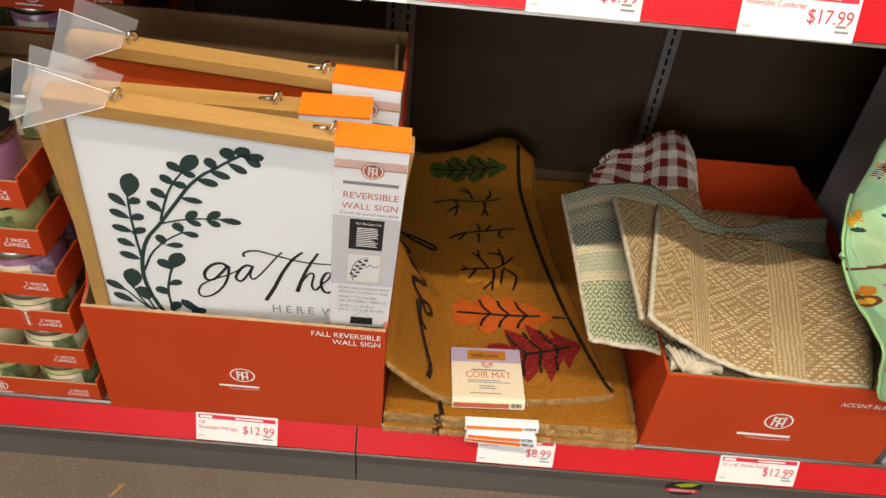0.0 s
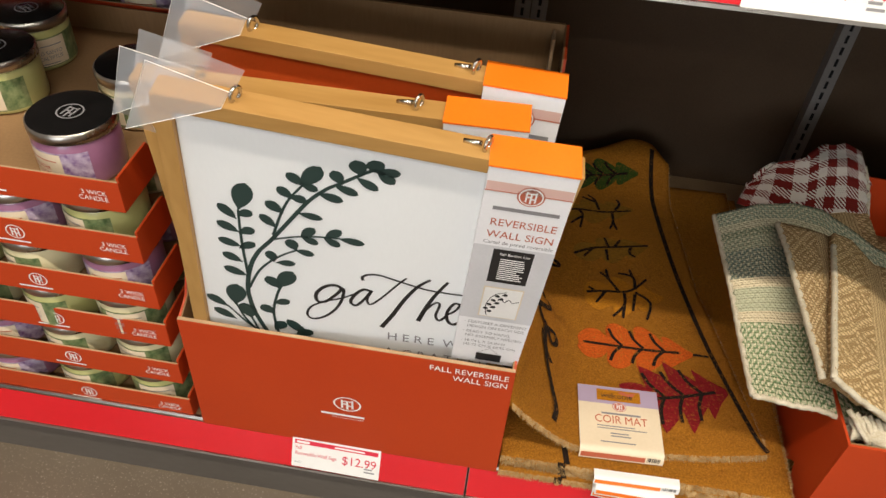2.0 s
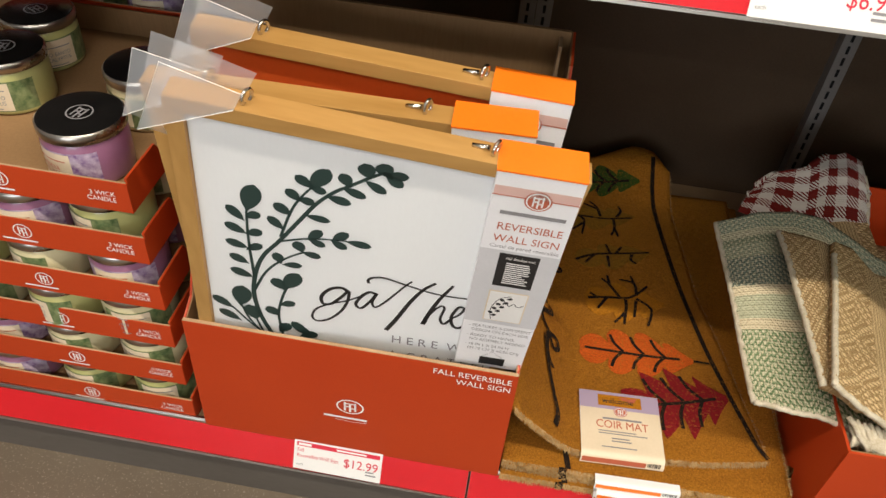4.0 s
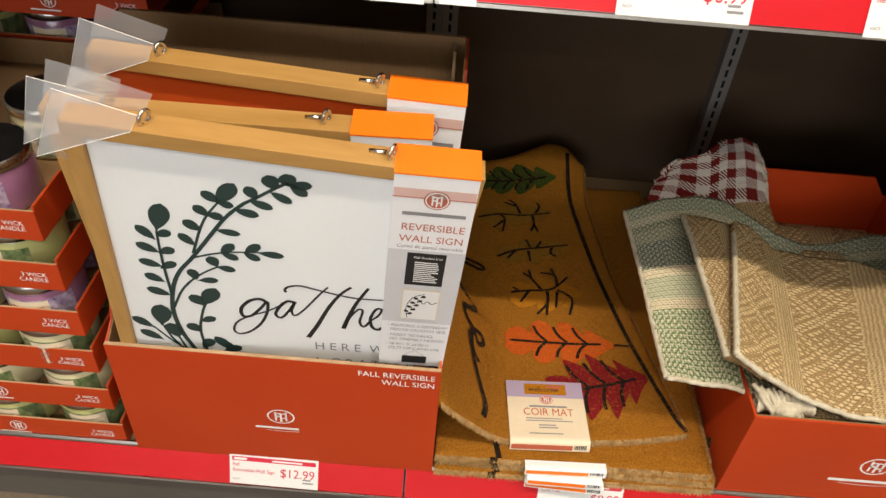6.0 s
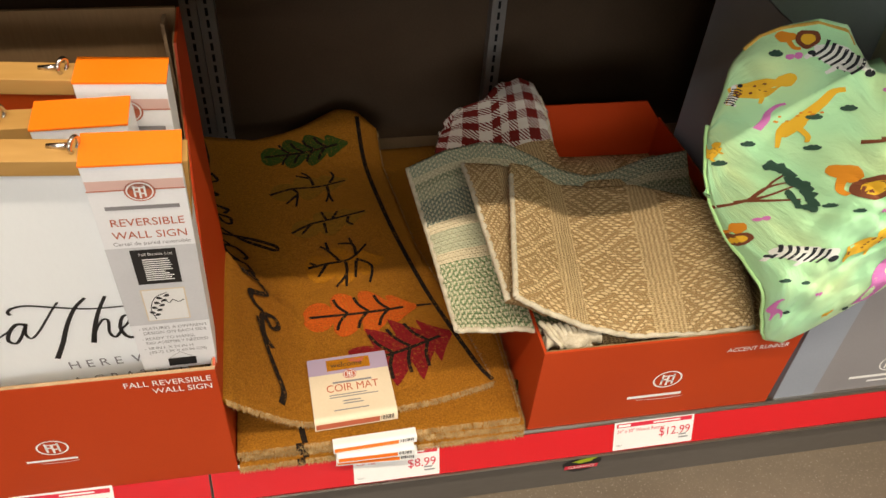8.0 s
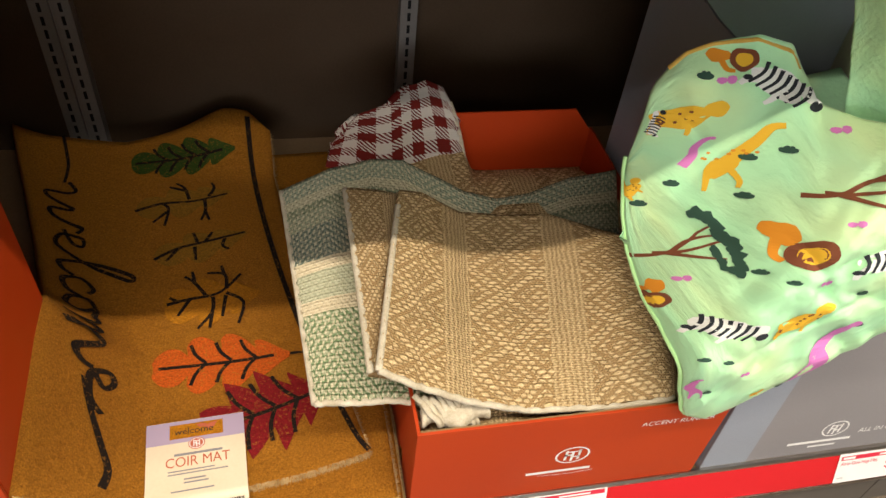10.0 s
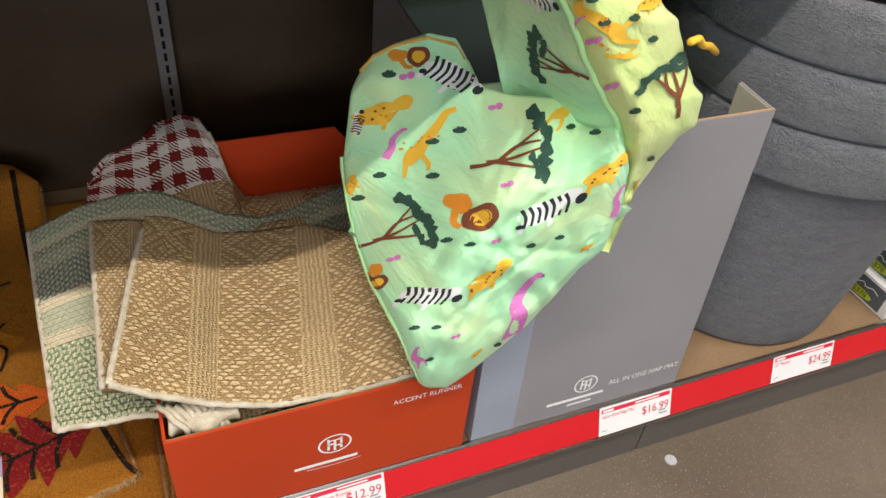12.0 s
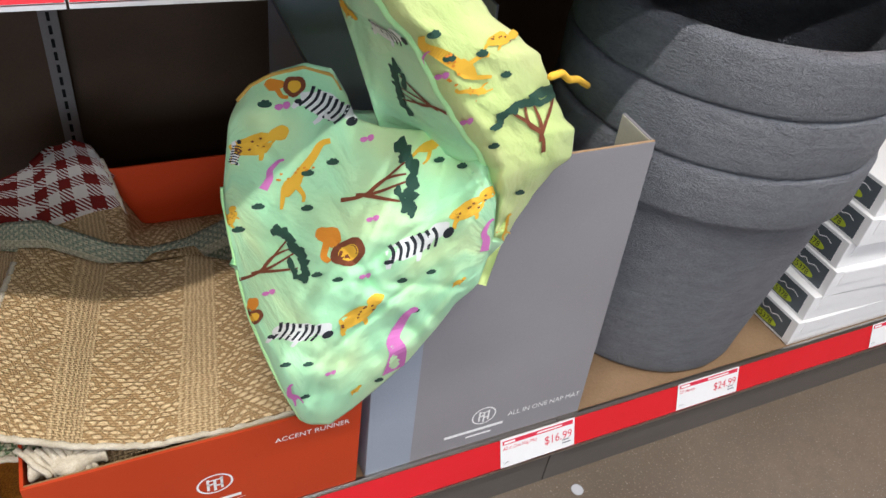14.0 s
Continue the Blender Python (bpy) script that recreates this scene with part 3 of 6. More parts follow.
for x in (-1.295, -1.263, -0.65, -0.027, 0.007, 0.61, 1.262, 1.296, 1.93, 2.54, 2.575):
    upright(x)
for i, (a, b) in enumerate(((-1.9, -1.28), (-1.278, -0.65), (-0.648, -0.012), (-0.010, 0.608), (0.612, 1.277), (1.28, 1.93), (1.932, 2.56), (2.562, 3.2))):
    part("back_panel", boxed((a, 0.858, 0.0), (b, 0.872, 2.1)), PANEL, shelving)


def rail(parent, x0, x1, top, low, red):
    """A tilted price channel: steel body with rolled lips and a glossy insert."""
    d = (low - top).normalized()
    n = Vector((0, d.z, -d.y))
    if n.y > 0:
        n = -n

    def p(s, o):
        q = top + d * s + n * o
        return (q.y, q.z)
    h = (low - top).length
    body = part("price_rail", prism([p(-0.004, -0.004), p(-0.005, 0.003), p(-0.001, 0.0045), p(0.003, 0.003), p(0.004, 0.0), p(h - 0.003, 0.0), p(h - 0.002, 0.003), p(h + 0.002, 0.003), p(h + 0.002, -0.004)], "x", x0, x1), STEEL, parent, "steel price rail with rolled lips")
    part("rail_insert", prism([p(0.0045, 0.0005), p(0.0045, 0.0018), p(h - 0.0035, 0.0018), p(h - 0.0035, 0.0005)], "x", x0 + 0.0008, x1 - 0.0008), red, body, "glossy red plastic rail insert")


for k in range(-1, 3):
    x0, x1 = k * BAY + 0.0012, (k + 1) * BAY - 0.0012
    deck = part("base_deck", boxed((x0, 0.002, 0.11), (x1, 0.856, DECK_Z), 0.003), DECK, shelving, "worn tan steel base shelf")
    part("kick_plate", boxed((x0, -0.0145, 0.0), (x1, -0.004, 0.112), 0.0015), KICK, shelving, "grey-brown painted kick plate")
    rail(shelving, x0, x1, RAIL_TOP, RAIL_LOW, RED_PLASTIC)
TOP_HI, TOP_LOW = Vector((0, 0.094, 0.957)), Vector((0, 0.072, 0.899))
for x0, x1 in ((-1.2838, -0.6512), (-0.6488, -0.0012), (0.0012, 0.6488), (0.6512, 1.2838), (1.2862, 1.93), (1.9324, 2.56)):
    part("upper_shelf", boxed((x0, 0.098, 0.917), (x1, 0.826, 0.947), 0.002), PANEL, shelving, "taupe steel upper shelf")
    rail(shelving, x0, x1, TOP_HI, TOP_LOW, RED_PLASTIC)


def price_tag(x0, w, price, lines, top=RAIL_TOP, low=RAIL_LOW, drop=0.0, brand=True, h=0.058, roll=0.0):
    """A paper shelf label clipped on a rail."""
    d = (low - top).normalized()
    n = Vector((0, d.z, -d.y))
    if n.y > 0:
        n = -n
    at = top + d * (0.0 + drop) + Vector((x0, 0, 0))
    tag = thing("price_tag", ("white paper price label, %s, on the red shelf rail" % price) if price else "blank white paper label on the upper shelf rail", "price tag", tuple(at), "price labels on the rails")
    ux = Vector((math.cos(roll), 0, 0)) - d * math.sin(roll)
    uy = -d * math.cos(roll) + Vector((-math.sin(roll), 0, 0)) * 1.0
    base = at - uy * h * 0 + n * 0.0034

    def on(o):
        return plane_map(base + n * o, ux, uy)
    bm = bmesh.new()
    rect(bm, 0, -h, w, 0, 4)
    part("label_paper", laid(bm, on(0.0)), PAPER, tag)
    if brand:
        bm = bmesh.new()
        rect(bm, 0.004, -0.013, w - 0.004, -0.005)
        part("heading", laid(bm, on(0.0003)), RED_INK, tag)
        bm = bmesh.new()
        rect(bm, 0.007, -0.0112, 0.028, -0.0068)
        bars(bm, w * 0.48, -0.0105, w * 0.46, 0.003, 1, 0.01)
        part("heading_print", laid(bm, on(0.0006)), WHITE_INK, tag)
    bm = bmesh.new()
    for i, s in enumerate(lines):
        words(bm, s, 0.005, -0.0235 - i * 0.0105, 0.0098, squeeze=0.84)
    part("product_lettering", laid(bm, on(0.0005)), RED_INK, tag)
    bm = bmesh.new()
    words(bm, price, w - 0.005, -0.0385, 0.0235, "RIGHT", 0.88)
    part("price_lettering", laid(bm, on(0.0005)), RED_INK, tag)
    bm = bmesh.new()
    words(bm, "each", 0.005, -h + 0.008, 0.006)
    bars(bm, w - 0.025, -h + 0.016, 0.018, 0.0028, 2, 0.006)
    part("small_print", laid(bm, on(0.0005)), GREY_INK, tag)


price_tag(-0.282, 0.143, "$12.99", ("Fall", "Reversible Wall Sign"), roll=-0.012)
price_tag(0.216, 0.137, "$8.99", ("Coir Mat",))
price_tag(0.648, 0.142, "$12.99", ('24" x 60" Woven Runner',), roll=0.01)
price_tag(1.174, 0.148, "$16.99", ("All in One Nap Mat",), drop=0.002, roll=0.01)
price_tag(1.552, 0.15, "$24.99", ('23" Planter',))
price_tag(2.08, 0.14, "$9.99", ("",), drop=0.0)
price_tag(-0.165, 0.155, "", ("",), TOP_HI, TOP_LOW, 0.004, False, 0.062)
price_tag(0.006, 0.038, "", ("",), TOP_HI, TOP_LOW, 0.002, False, 0.062)
price_tag(0.187, 0.138, "$6.99", ("Tabletop Easel Sign",), TOP_HI, TOP_LOW, 0.002)
price_tag(0.443, 0.142, "$17.99", ("Reversible Comforter",), TOP_HI, TOP_LOW, 0.004)

# clearance sticker on the kick plate
st = thing("clearance_sticker", "small black, red and yellow clearance sticker on the kick plate", "sticker", (0.605, -0.016, 0.06))
fn = plane_map((0.605, -0.0152, 0.062), (1, 0, 0), (0, 0, 1))
part("backing", laid(blob(bmesh.new(), 0, 0, 0.034, 0.022, 0.1, 0.06), fn), BLACK_INK, st)
fn = plane_map((0.605, -0.0156, 0.062), (1, 0, 0), (0, 0, 1))
part("red_panel", laid(rect(bmesh.new(), -0.03, -0.013, 0.03, -0.002), fn), RED_INK, st)
part("yellow_flash", laid(blob(bmesh.new(), 0.004, 0.011, 0.02, 0.006, 0.2, 0.15), fn), LIME, st)
fn = plane_map((0.605, -0.016, 0.062), (1, 0, 0), (0, 0, 1))
part("sticker_lettering", laid(words(bmesh.new(), "CLEARANCE", 0, -0.010, 0.0095, "CENTER", 0.9), fn), WHITE_INK, st)


# ---- sign box ----
SX0, SX1 = -0.429, 0.043
sign_box = thing("display_carton", "orange printed display carton with a tall kraft back, holding wall signs", "box", (-0.19, 0.13, DECK_Z))
z0 = DECK_Z + 0.001
part("front_panel", boxed((SX0, -0.004, z0), (SX1, 0.0, 0.40), 0.001), ORANGE, sign_box)
part("front_edge", boxed((SX0 + 0.0005, -0.0036, 0.4002), (SX1 - 0.0005, 0.0018, 0.4012)), EDGE, sign_box, "raw corrugated top edge")
part("front_lining", boxed((SX0 + 0.002, 0.0003, z0), (SX1 - 0.002, 0.002, 0.3985)), KRAFT, sign_box, "kraft inside of the front")
prof = [(0.0024, z0), (0.0024, 0.40), (0.03, 0.415), (0.19, 0.762), (0.262, 0.772), (0.262, z0)]
for xa, xb, xc in ((SX0, SX0 + 0.003, SX0 + 0.0048), (SX1 - 0.003, SX1, SX1 - 0.0048)):
    part("side_panel", prism(prof, "x", xa, xb), ORANGE, sign_box)
    part("side_lining", prism([(p + 0.001, q - 0.001) for p, q in prof], "x", min(xb, xc) if xc > xb else xc, max(xb, xc) if xc > xb else xa), KRAFT, sign_box, "kraft inside of the side")
part("back_panel", boxed((SX0 + 0.005, 0.256, z0), (SX1 - 0.005, 0.262, 0.774), 0.001), KRAFT, sign_box, "tall kraft cardboard back")
part("back_flap", boxed((SX1 - 0.02, 0.225, 0.5), (SX1 - 0.0155, 0.253, 0.768), 0.001), EDGE, sign_box, "raw corrugated card edge")
bm = emblem(bmesh.new(), -0.191, 0.268, 0.021, 0.8)
bars(bm, -0.232, 0.237, 0.09, 0.0045, 1, 0.01)
stroke(bm, [(-0.215, 0.233), (-0.19, 0.2315), (-0.165, 0.233)], 0.0008)
part("maker_mark", laid(bm, plane_map((0, -0.0046, 0), (1, 0, 0), (0, 0, 1))), WHITE_INK, sign_box, "white printed maker's mark")
bm = words(bmesh.new(), "FALL REVERSIBLE", 0.036, 0.380, 0.0155, "RIGHT", 0.95)
words(bm, "WALL SIGN", 0.036, 0.364, 0.0155, "RIGHT", 0.95)
part("product_lettering", laid(bm, plane_map((0, -0.0046, 0), (1, 0, 0), (0, 0, 1))), WHITE_INK, sign_box)


def wall_sign(face, label, m, printed, sleeve_x, sleeve_turn, hooks):
    """A framed sign, 46 by 61 cm, in its own upright plane, then moved by m."""
    x0, w, h, fw, dep = 0.007, 0.438, 0.61, 0.019, 0.030
    sign = thing("wall_sign", label, "wall sign", tuple(m.translation), "framed signs in the carton")

    def mv(bm):
        bmesh.ops.transform(bm, matrix=m, verts=bm.verts)
        return bm
    for a, b, mat in (((x0, 0, h - fw), (w, dep, h), WOOD), ((x0, 0, 0), (w, dep, fw), WOOD), ((x0, 0.0004, fw + 0.0003), (x0 + fw, dep, h - fw - 0.0003), WOOD_UP), ((w - fw, 0.0004, fw + 0.0003), (w, dep, h - fw - 0.0003), WOOD_UP)):
        part("frame_bar", mv(boxed(a, b, 0.0012)), mat, sign, "pale pine frame bar")
    panel = part("sign_face", mv(boxed((x0 + fw + 0.0005, 0.008, fw + 0.0005), (w - fw - 0.0005, 0.012, h - fw - 0.0005))), face, sign)
    for hx in hooks:
        c = Vector((hx, 0.016, h + 0.006))
        loop = [c + Vector((0.0075 * math.cos(a) * math.cos(1.15), 0.0075 * math.cos(a) * math.sin(1.15), 0.0085 * math.sin(a))) for a in (6.28319 * i / 16 for i in range(16))]
        ring = part("hook_ring", mv(tube(loop, 0.0022, 8, True)), CHROME, sign, "bright screw-in hanging eye", True)
        part("hook_shank", mv(tube([c + Vector((0, 0, -0.012)), c + Vector((0, 0, -0.0075))], 0.0022, 8)), CHROME, ring, "", True)
        if hx > 0.3:
            part("hook_bar", mv(tube([c + Vector((-0.024, 0.004, -0.006)), c + Vector((-0.006, 0.001, -0.002))], 0.003, 8)), CHROME, ring, "", True)
    # clear corner guard on the upper left corner
    corner = [Vector(p) for p in ((-0.0216, -0.004, h - 0.050), (0.0139, -0.006, h + 0.047), (0.0886, -0.004, h + 0.026), (0.0789, -0.004, h + 0.003))]
    bm = bmesh.new()
    vs = [bm.verts.new(p) for p in corner]
    bm.faces.new(vs)
    back = bmesh.new()
    back.faces.new([back.verts.new(p + Vector((0.004, dep + 0.008, -0.004))) for p in reversed(corner)])
    flap = [Vector(p) for p in ((-0.020, -0.002, h - 0.045), (-0.004, 0.0, h - 0.012), (-0.003, 0.03, h - 0.1), (-0.008, 0.034, h - 0.09))]
    guard = part("corner_guard", mv(bm), CLEAR_FILM, sign, "clear plastic corner guard")
    part("guard_back", mv(back), CLEAR_FILM, guard)
    bm = bmesh.new()
    bm.faces.new([bm.verts.new(p) for p in flap])
    part("guard_flap", mv(bm), CLEAR_FILM, guard)
    part("guard_edge", mv(tube(corner, 0.0005, 5, True)), PAPER, guard)
    # card sleeve over the right-hand end
    sx, sw, sy, st_ = sleeve_x, 0.0905, -0.007, h + 0.004
    low = 0.235
    mid = Vector((sx + sw / 2, 0, 0.43))
    skew = Matrix.Translation(mid) @ Matrix.Rotation(math.radians(sleeve_turn), 4, "Y") @ Matrix.Translation(-mid)

    def mvs(bm):
        bmesh.ops.transform(bm, matrix=skew, verts=bm.verts)
        return mv(bm)
    slv = part("card_sleeve", mvs(boxed((sx, sy, low), (sx + sw, dep + 0.006, st_ - 0.002), 0.001)), CARD_WHITE, sign, "printed white card sleeve")
    part("sleeve_cap", mvs(boxed((sx - 0.0006, sy - 0.0006, st_ - 0.0018), (sx + sw + 0.0006, dep + 0.0066, st_ + 0.0004))), CARD_BRIGHT, slv, "bright orange sleeve top")
    fn0 = plane_map((sx, sy - 0.0005, low), (1, 0, 0), (0, 0, 1))
    fn1 = plane_map((sx, sy - 0.0009, low), (1, 0, 0), (0, 0, 1))
    H = 0.42

    def ink(name, bm, mat, fn):
        part(name, mvs(laid(bm, fn)), mat, slv)
    ink("grey_panel", rect(bmesh.new(), 0.0, H - 0.312, sw, H - 0.164), CARD_GREY, fn0)
    ink("pink_band", rect(bmesh.new(), 0.001, H - 0.075, sw - 0.001, H - 0.062), plain("pink_fade", (0.68, 0.45, 0.40), 0.5), fn0)
    ink("dark_line", rect(bmesh.new(), 0.0, H - 0.0765, sw, H - 0.075), RUST_INK, fn0)
    ink("mark_disc", blob(bmesh.new(), 0.048, H - 0.078, 0.0145, 0.0145, n=24), RUST_INK, fn0)
    ink("mark_ring", emblem(bmesh.new(), 0.048, H - 0.078, 0.0128), WHITE_INK, fn1)
    bm = rect(bmesh.new(), 0.012, H - 0.104, 0.082, H - 0.0985)
    ink("maker_line", bm, GREY_INK, fn0)
    bm = words(bmesh.new(), "REVERSIBLE", 0.048, H - 0.129, 0.0165, "CENTER", 0.86)
    words(bm, "WALL SIGN", 0.048, H - 0.149, 0.0165, "CENTER", 0.86)
    ink("product_lettering", bm, RUST_INK, fn0)
    bm = words(bmesh.new(), "Cartel de pared reversible", 0.048, H - 0.160, 0.0085, "CENTER", 0.85)
    for i, s in enumerate(("- FEATURES A DIFFERENT", "  DESIGN ON EACH SIDE", "- READY TO HANG,", "  NO ASSEMBLY NEEDED", "- 18 IN L X 24 IN H", "  (45.72 CM X 60.96 CM)")):
        words(bm, s, 0.008, H - 0.324 - i * 0.0098 - 0.003 * (i // 2), 0.0086, "LEFT", 0.82)
    ink("small_lettering", bm, GREY_INK, fn0)
    ink("dark_picture", rect(bmesh.new(), 0.023, H - 0.230, 0.069, H - 0.168), BLACK_INK, fn1)
    bm = words(bmesh.new(), "Fall Bucket List", 0.048, H - 0.178, 0.0062, "CENTER", 0.9)
    bars(bm, 0.033, H - 0.186, 0.03, 0.0018, 11, 0.0037, 5)
    ink("picture_print", bm, WHITE_INK, plane_map((sx, sy - 0.0013, low), (1, 0, 0), (0, 0, 1)))
    ink("pale_border", rect(bmesh.new(), 0.022, H - 0.304, 0.070, H - 0.240), CREAM_CARD, fn1)
    ink("pale_picture", rect(bmesh.new(), 0.0235, H - 0.3025, 0.0685, H - 0.2415), PAPER, plane_map((sx, sy - 0.0013, low), (1, 0, 0), (0, 0, 1)))
    bm = stroke(bmesh.new(), [(0.032, H - 0.300), (0.029, H - 0.278), (0.036, H - 0.256), (0.050, H - 0.247)], 0.001)
    for i in range(9):
        leaf(bm, 0.031 + i * 0.0018, H - 0.292 + i * 0.0047, 0.4 + (i % 2) * 2.2, 0.007, 0.004)
    stroke(bm, [(0.042, H - 0.266), (0.046, H - 0.262), (0.05, H - 0.268), (0.055, H - 0.262), (0.06, H - 0.267), (0.067, H - 0.263)], 0.0012)
    ink("small_drawing", bm, BLACK_INK, plane_map((sx, sy - 0.0017, low), (1, 0, 0), (0, 0, 1)))
    ink("string_print", stroke(bmesh.new(), [(0.034, H - 0.394), (0.048, H - 0.380), (0.062, H - 0.394)], 0.0008, steps=1), GREY_INK, fn0)
    ink("dark_label", rect(bmesh.new(), 0.032, H - 0.412, 0.066, H - 0.394), BLACK_INK, fn1)
    if printed:
        printed(sign, mv, panel)
    return sign


def branch(bm, stem, w0, w1, leaves):
    """A printed twig: its stem, and leaves as base, tip and width."""
    stroke(bm, stem, w0, w1)
    for bx, by, tx, ty, w in leaves:
        leaf(bm, bx, by, math.atan2(ty - by, tx - bx), math.hypot(tx - bx, ty - by), w)


def gather_print(sign, mv, panel):
    """The sprig and the lettering of the front sign, in the sign's own plane."""
    def lay(bm):
        return mv(laid(bm, plane_map((0, 0.0072, 0), (1, 0, 0), (0, 0, 1))))
    bm = bmesh.new()
    branch(bm, [(0.1094, 0.1853), (0.0941, 0.2285), (0.0865, 0.2685), (0.0857, 0.3016), (0.0911, 0.3413), (0.1016, 0.3743), (0.1198, 0.406), (0.147, 0.4587), (0.1628, 0.4882), (0.1811, 0.5125), (0.196, 0.526), (0.2192, 0.5477), (0.2334, 0.5587)], 0.0068, 0.0040, [(0.2309, 0.5536, 0.2581, 0.5585, 0.0134), (0.2359, 0.5515, 0.2282, 0.571, 0.0202), (0.2331, 0.556, 0.2533, 0.5411, 0.0141), (0.2183, 0.5439, 0.2096, 0.5659, 0.0196), (0.2124, 0.5405, 0.2369, 0.5264, 0.0122), (0.198, 0.5247, 0.1873, 0.5442, 0.0155), (0.1888, 0.5221, 0.2161, 0.513, 0.0125), (0.172, 0.5033, 0.2006, 0.498, 0.0136), (0.1495, 0.4635, 0.1789, 0.4609, 0.0111)])
    branch(bm, [(0.0874, 0.3214), (0.0839, 0.369), (0.0821, 0.4134), (0.0821, 0.4501)], 0.0042, 0.0029, [(0.082, 0.4491, 0.0922, 0.4978, 0.0245), (0.0866, 0.3199, 0.0567, 0.3306, 0.0156), (0.0814, 0.348, 0.0575, 0.3609, 0.0151), (0.0824, 0.3801, 0.0539, 0.3885, 0.0144), (0.0811, 0.4077, 0.0551, 0.4215, 0.0148), (0.0791, 0.4317, 0.059, 0.4546, 0.0143), (0.0787, 0.3755, 0.0988, 0.3918, 0.0126), (0.0804, 0.4064, 0.0992, 0.4185, 0.0139), (0.0808, 0.4385, 0.0978, 0.4506, 0.0133)])
    branch(bm, [(0.1213, 0.4142), (0.132, 0.4595), (0.1418, 0.4871), (0.1562, 0.5129)], 0.0037, 0.0028, [(0.1537, 0.5095, 0.1745, 0.546, 0.0207), (0.1574, 0.5114, 0.1382, 0.5271, 0.0143), (0.1443, 0.4859, 0.1281, 0.5023, 0.014), (0.1339, 0.458, 0.1142, 0.4743, 0.0155), (0.1249, 0.4293, 0.1069, 0.4491, 0.0135), (0.1537, 0.5132, 0.1725, 0.5082, 0.0118), (0.1405, 0.4896, 0.1603, 0.4875, 0.0131)])
    branch(bm, [(0.1184, 0.4045), (0.147, 0.4186), (0.1739, 0.4266), (0.2007, 0.4313)], 0.0032, 0.0024, [(0.198, 0.4305, 0.2292, 0.4289, 0.0125), (0.182, 0.4257, 0.2006, 0.4464, 0.0135), (0.1813, 0.4266, 0.2007, 0.4159, 0.0126), (0.1538, 0.4195, 0.1696, 0.4414, 0.0136), (0.1545, 0.4208, 0.175, 0.4126, 0.0118)])
    branch(bm, [(0.0875, 0.293), (0.1001, 0.3317), (0.1152, 0.3584), (0.1332, 0.3793), (0.1505, 0.3939)], 0.0037, 0.0028, [(0.1471, 0.3928, 0.1707, 0.3896, 0.0123), (0.1485, 0.3921, 0.1396, 0.4119, 0.0161), (0.1216, 0.3604, 0.1151, 0.3819, 0.0148), (0.123, 0.3596, 0.1479, 0.3649, 0.0118)])
    branch(bm, [(0.1233, 0.1932), (0.1179, 0.2437), (0.1233, 0.2872), (0.1296, 0.3117)], 0.0042, 0.0034, [(0.1258, 0.3053, 0.1436, 0.3465, 0.0233), (0.1258, 0.304, 0.1115, 0.3265, 0.0191), (0.1199, 0.2655, 0.1398, 0.2789, 0.0134), (0.1178, 0.2393, 0.102, 0.2569, 0.0185), (0.1186, 0.1978, 0.1325, 0.2237, 0.0171)])
    branch(bm, [(0.095, 0.1897), (0.0774, 0.2081), (0.0543, 0.2412)], 0.0037, 0.0030, [(0.0556, 0.2374, 0.0289, 0.2594, 0.0163)])
    branch(bm, [(0.0911, 0.1915), (0.0764, 0.2197), (0.0659, 0.2549)], 0.0037, 0.0029, [(0.0661, 0.2451, 0.0706, 0.2955, 0.0276), (0.0656, 0.2086, 0.0355, 0.2279, 0.0168)])
    branch(bm, [(0.0966, 0.1872), (0.0867, 0.2216)], 0.0037, 0.0030, [(0.0874, 0.2174, 0.0773, 0.253, 0.0238), (0.0891, 0.1815, 0.0633, 0.1836, 0.0124)])
    branch(bm, [(0.1676, 0.1991), (0.1554, 0.2194)], 0.0032, 0.0029, [(0.1604, 0.1997, 0.1364, 0.2309, 0.017), (0.1475, 0.1953, 0.1722, 0.2115, 0.0171)])
    part("wreath_print", lay(bm), GREEN_INK, panel, "dark green printed leaf sprig")
    bm = bmesh.new()
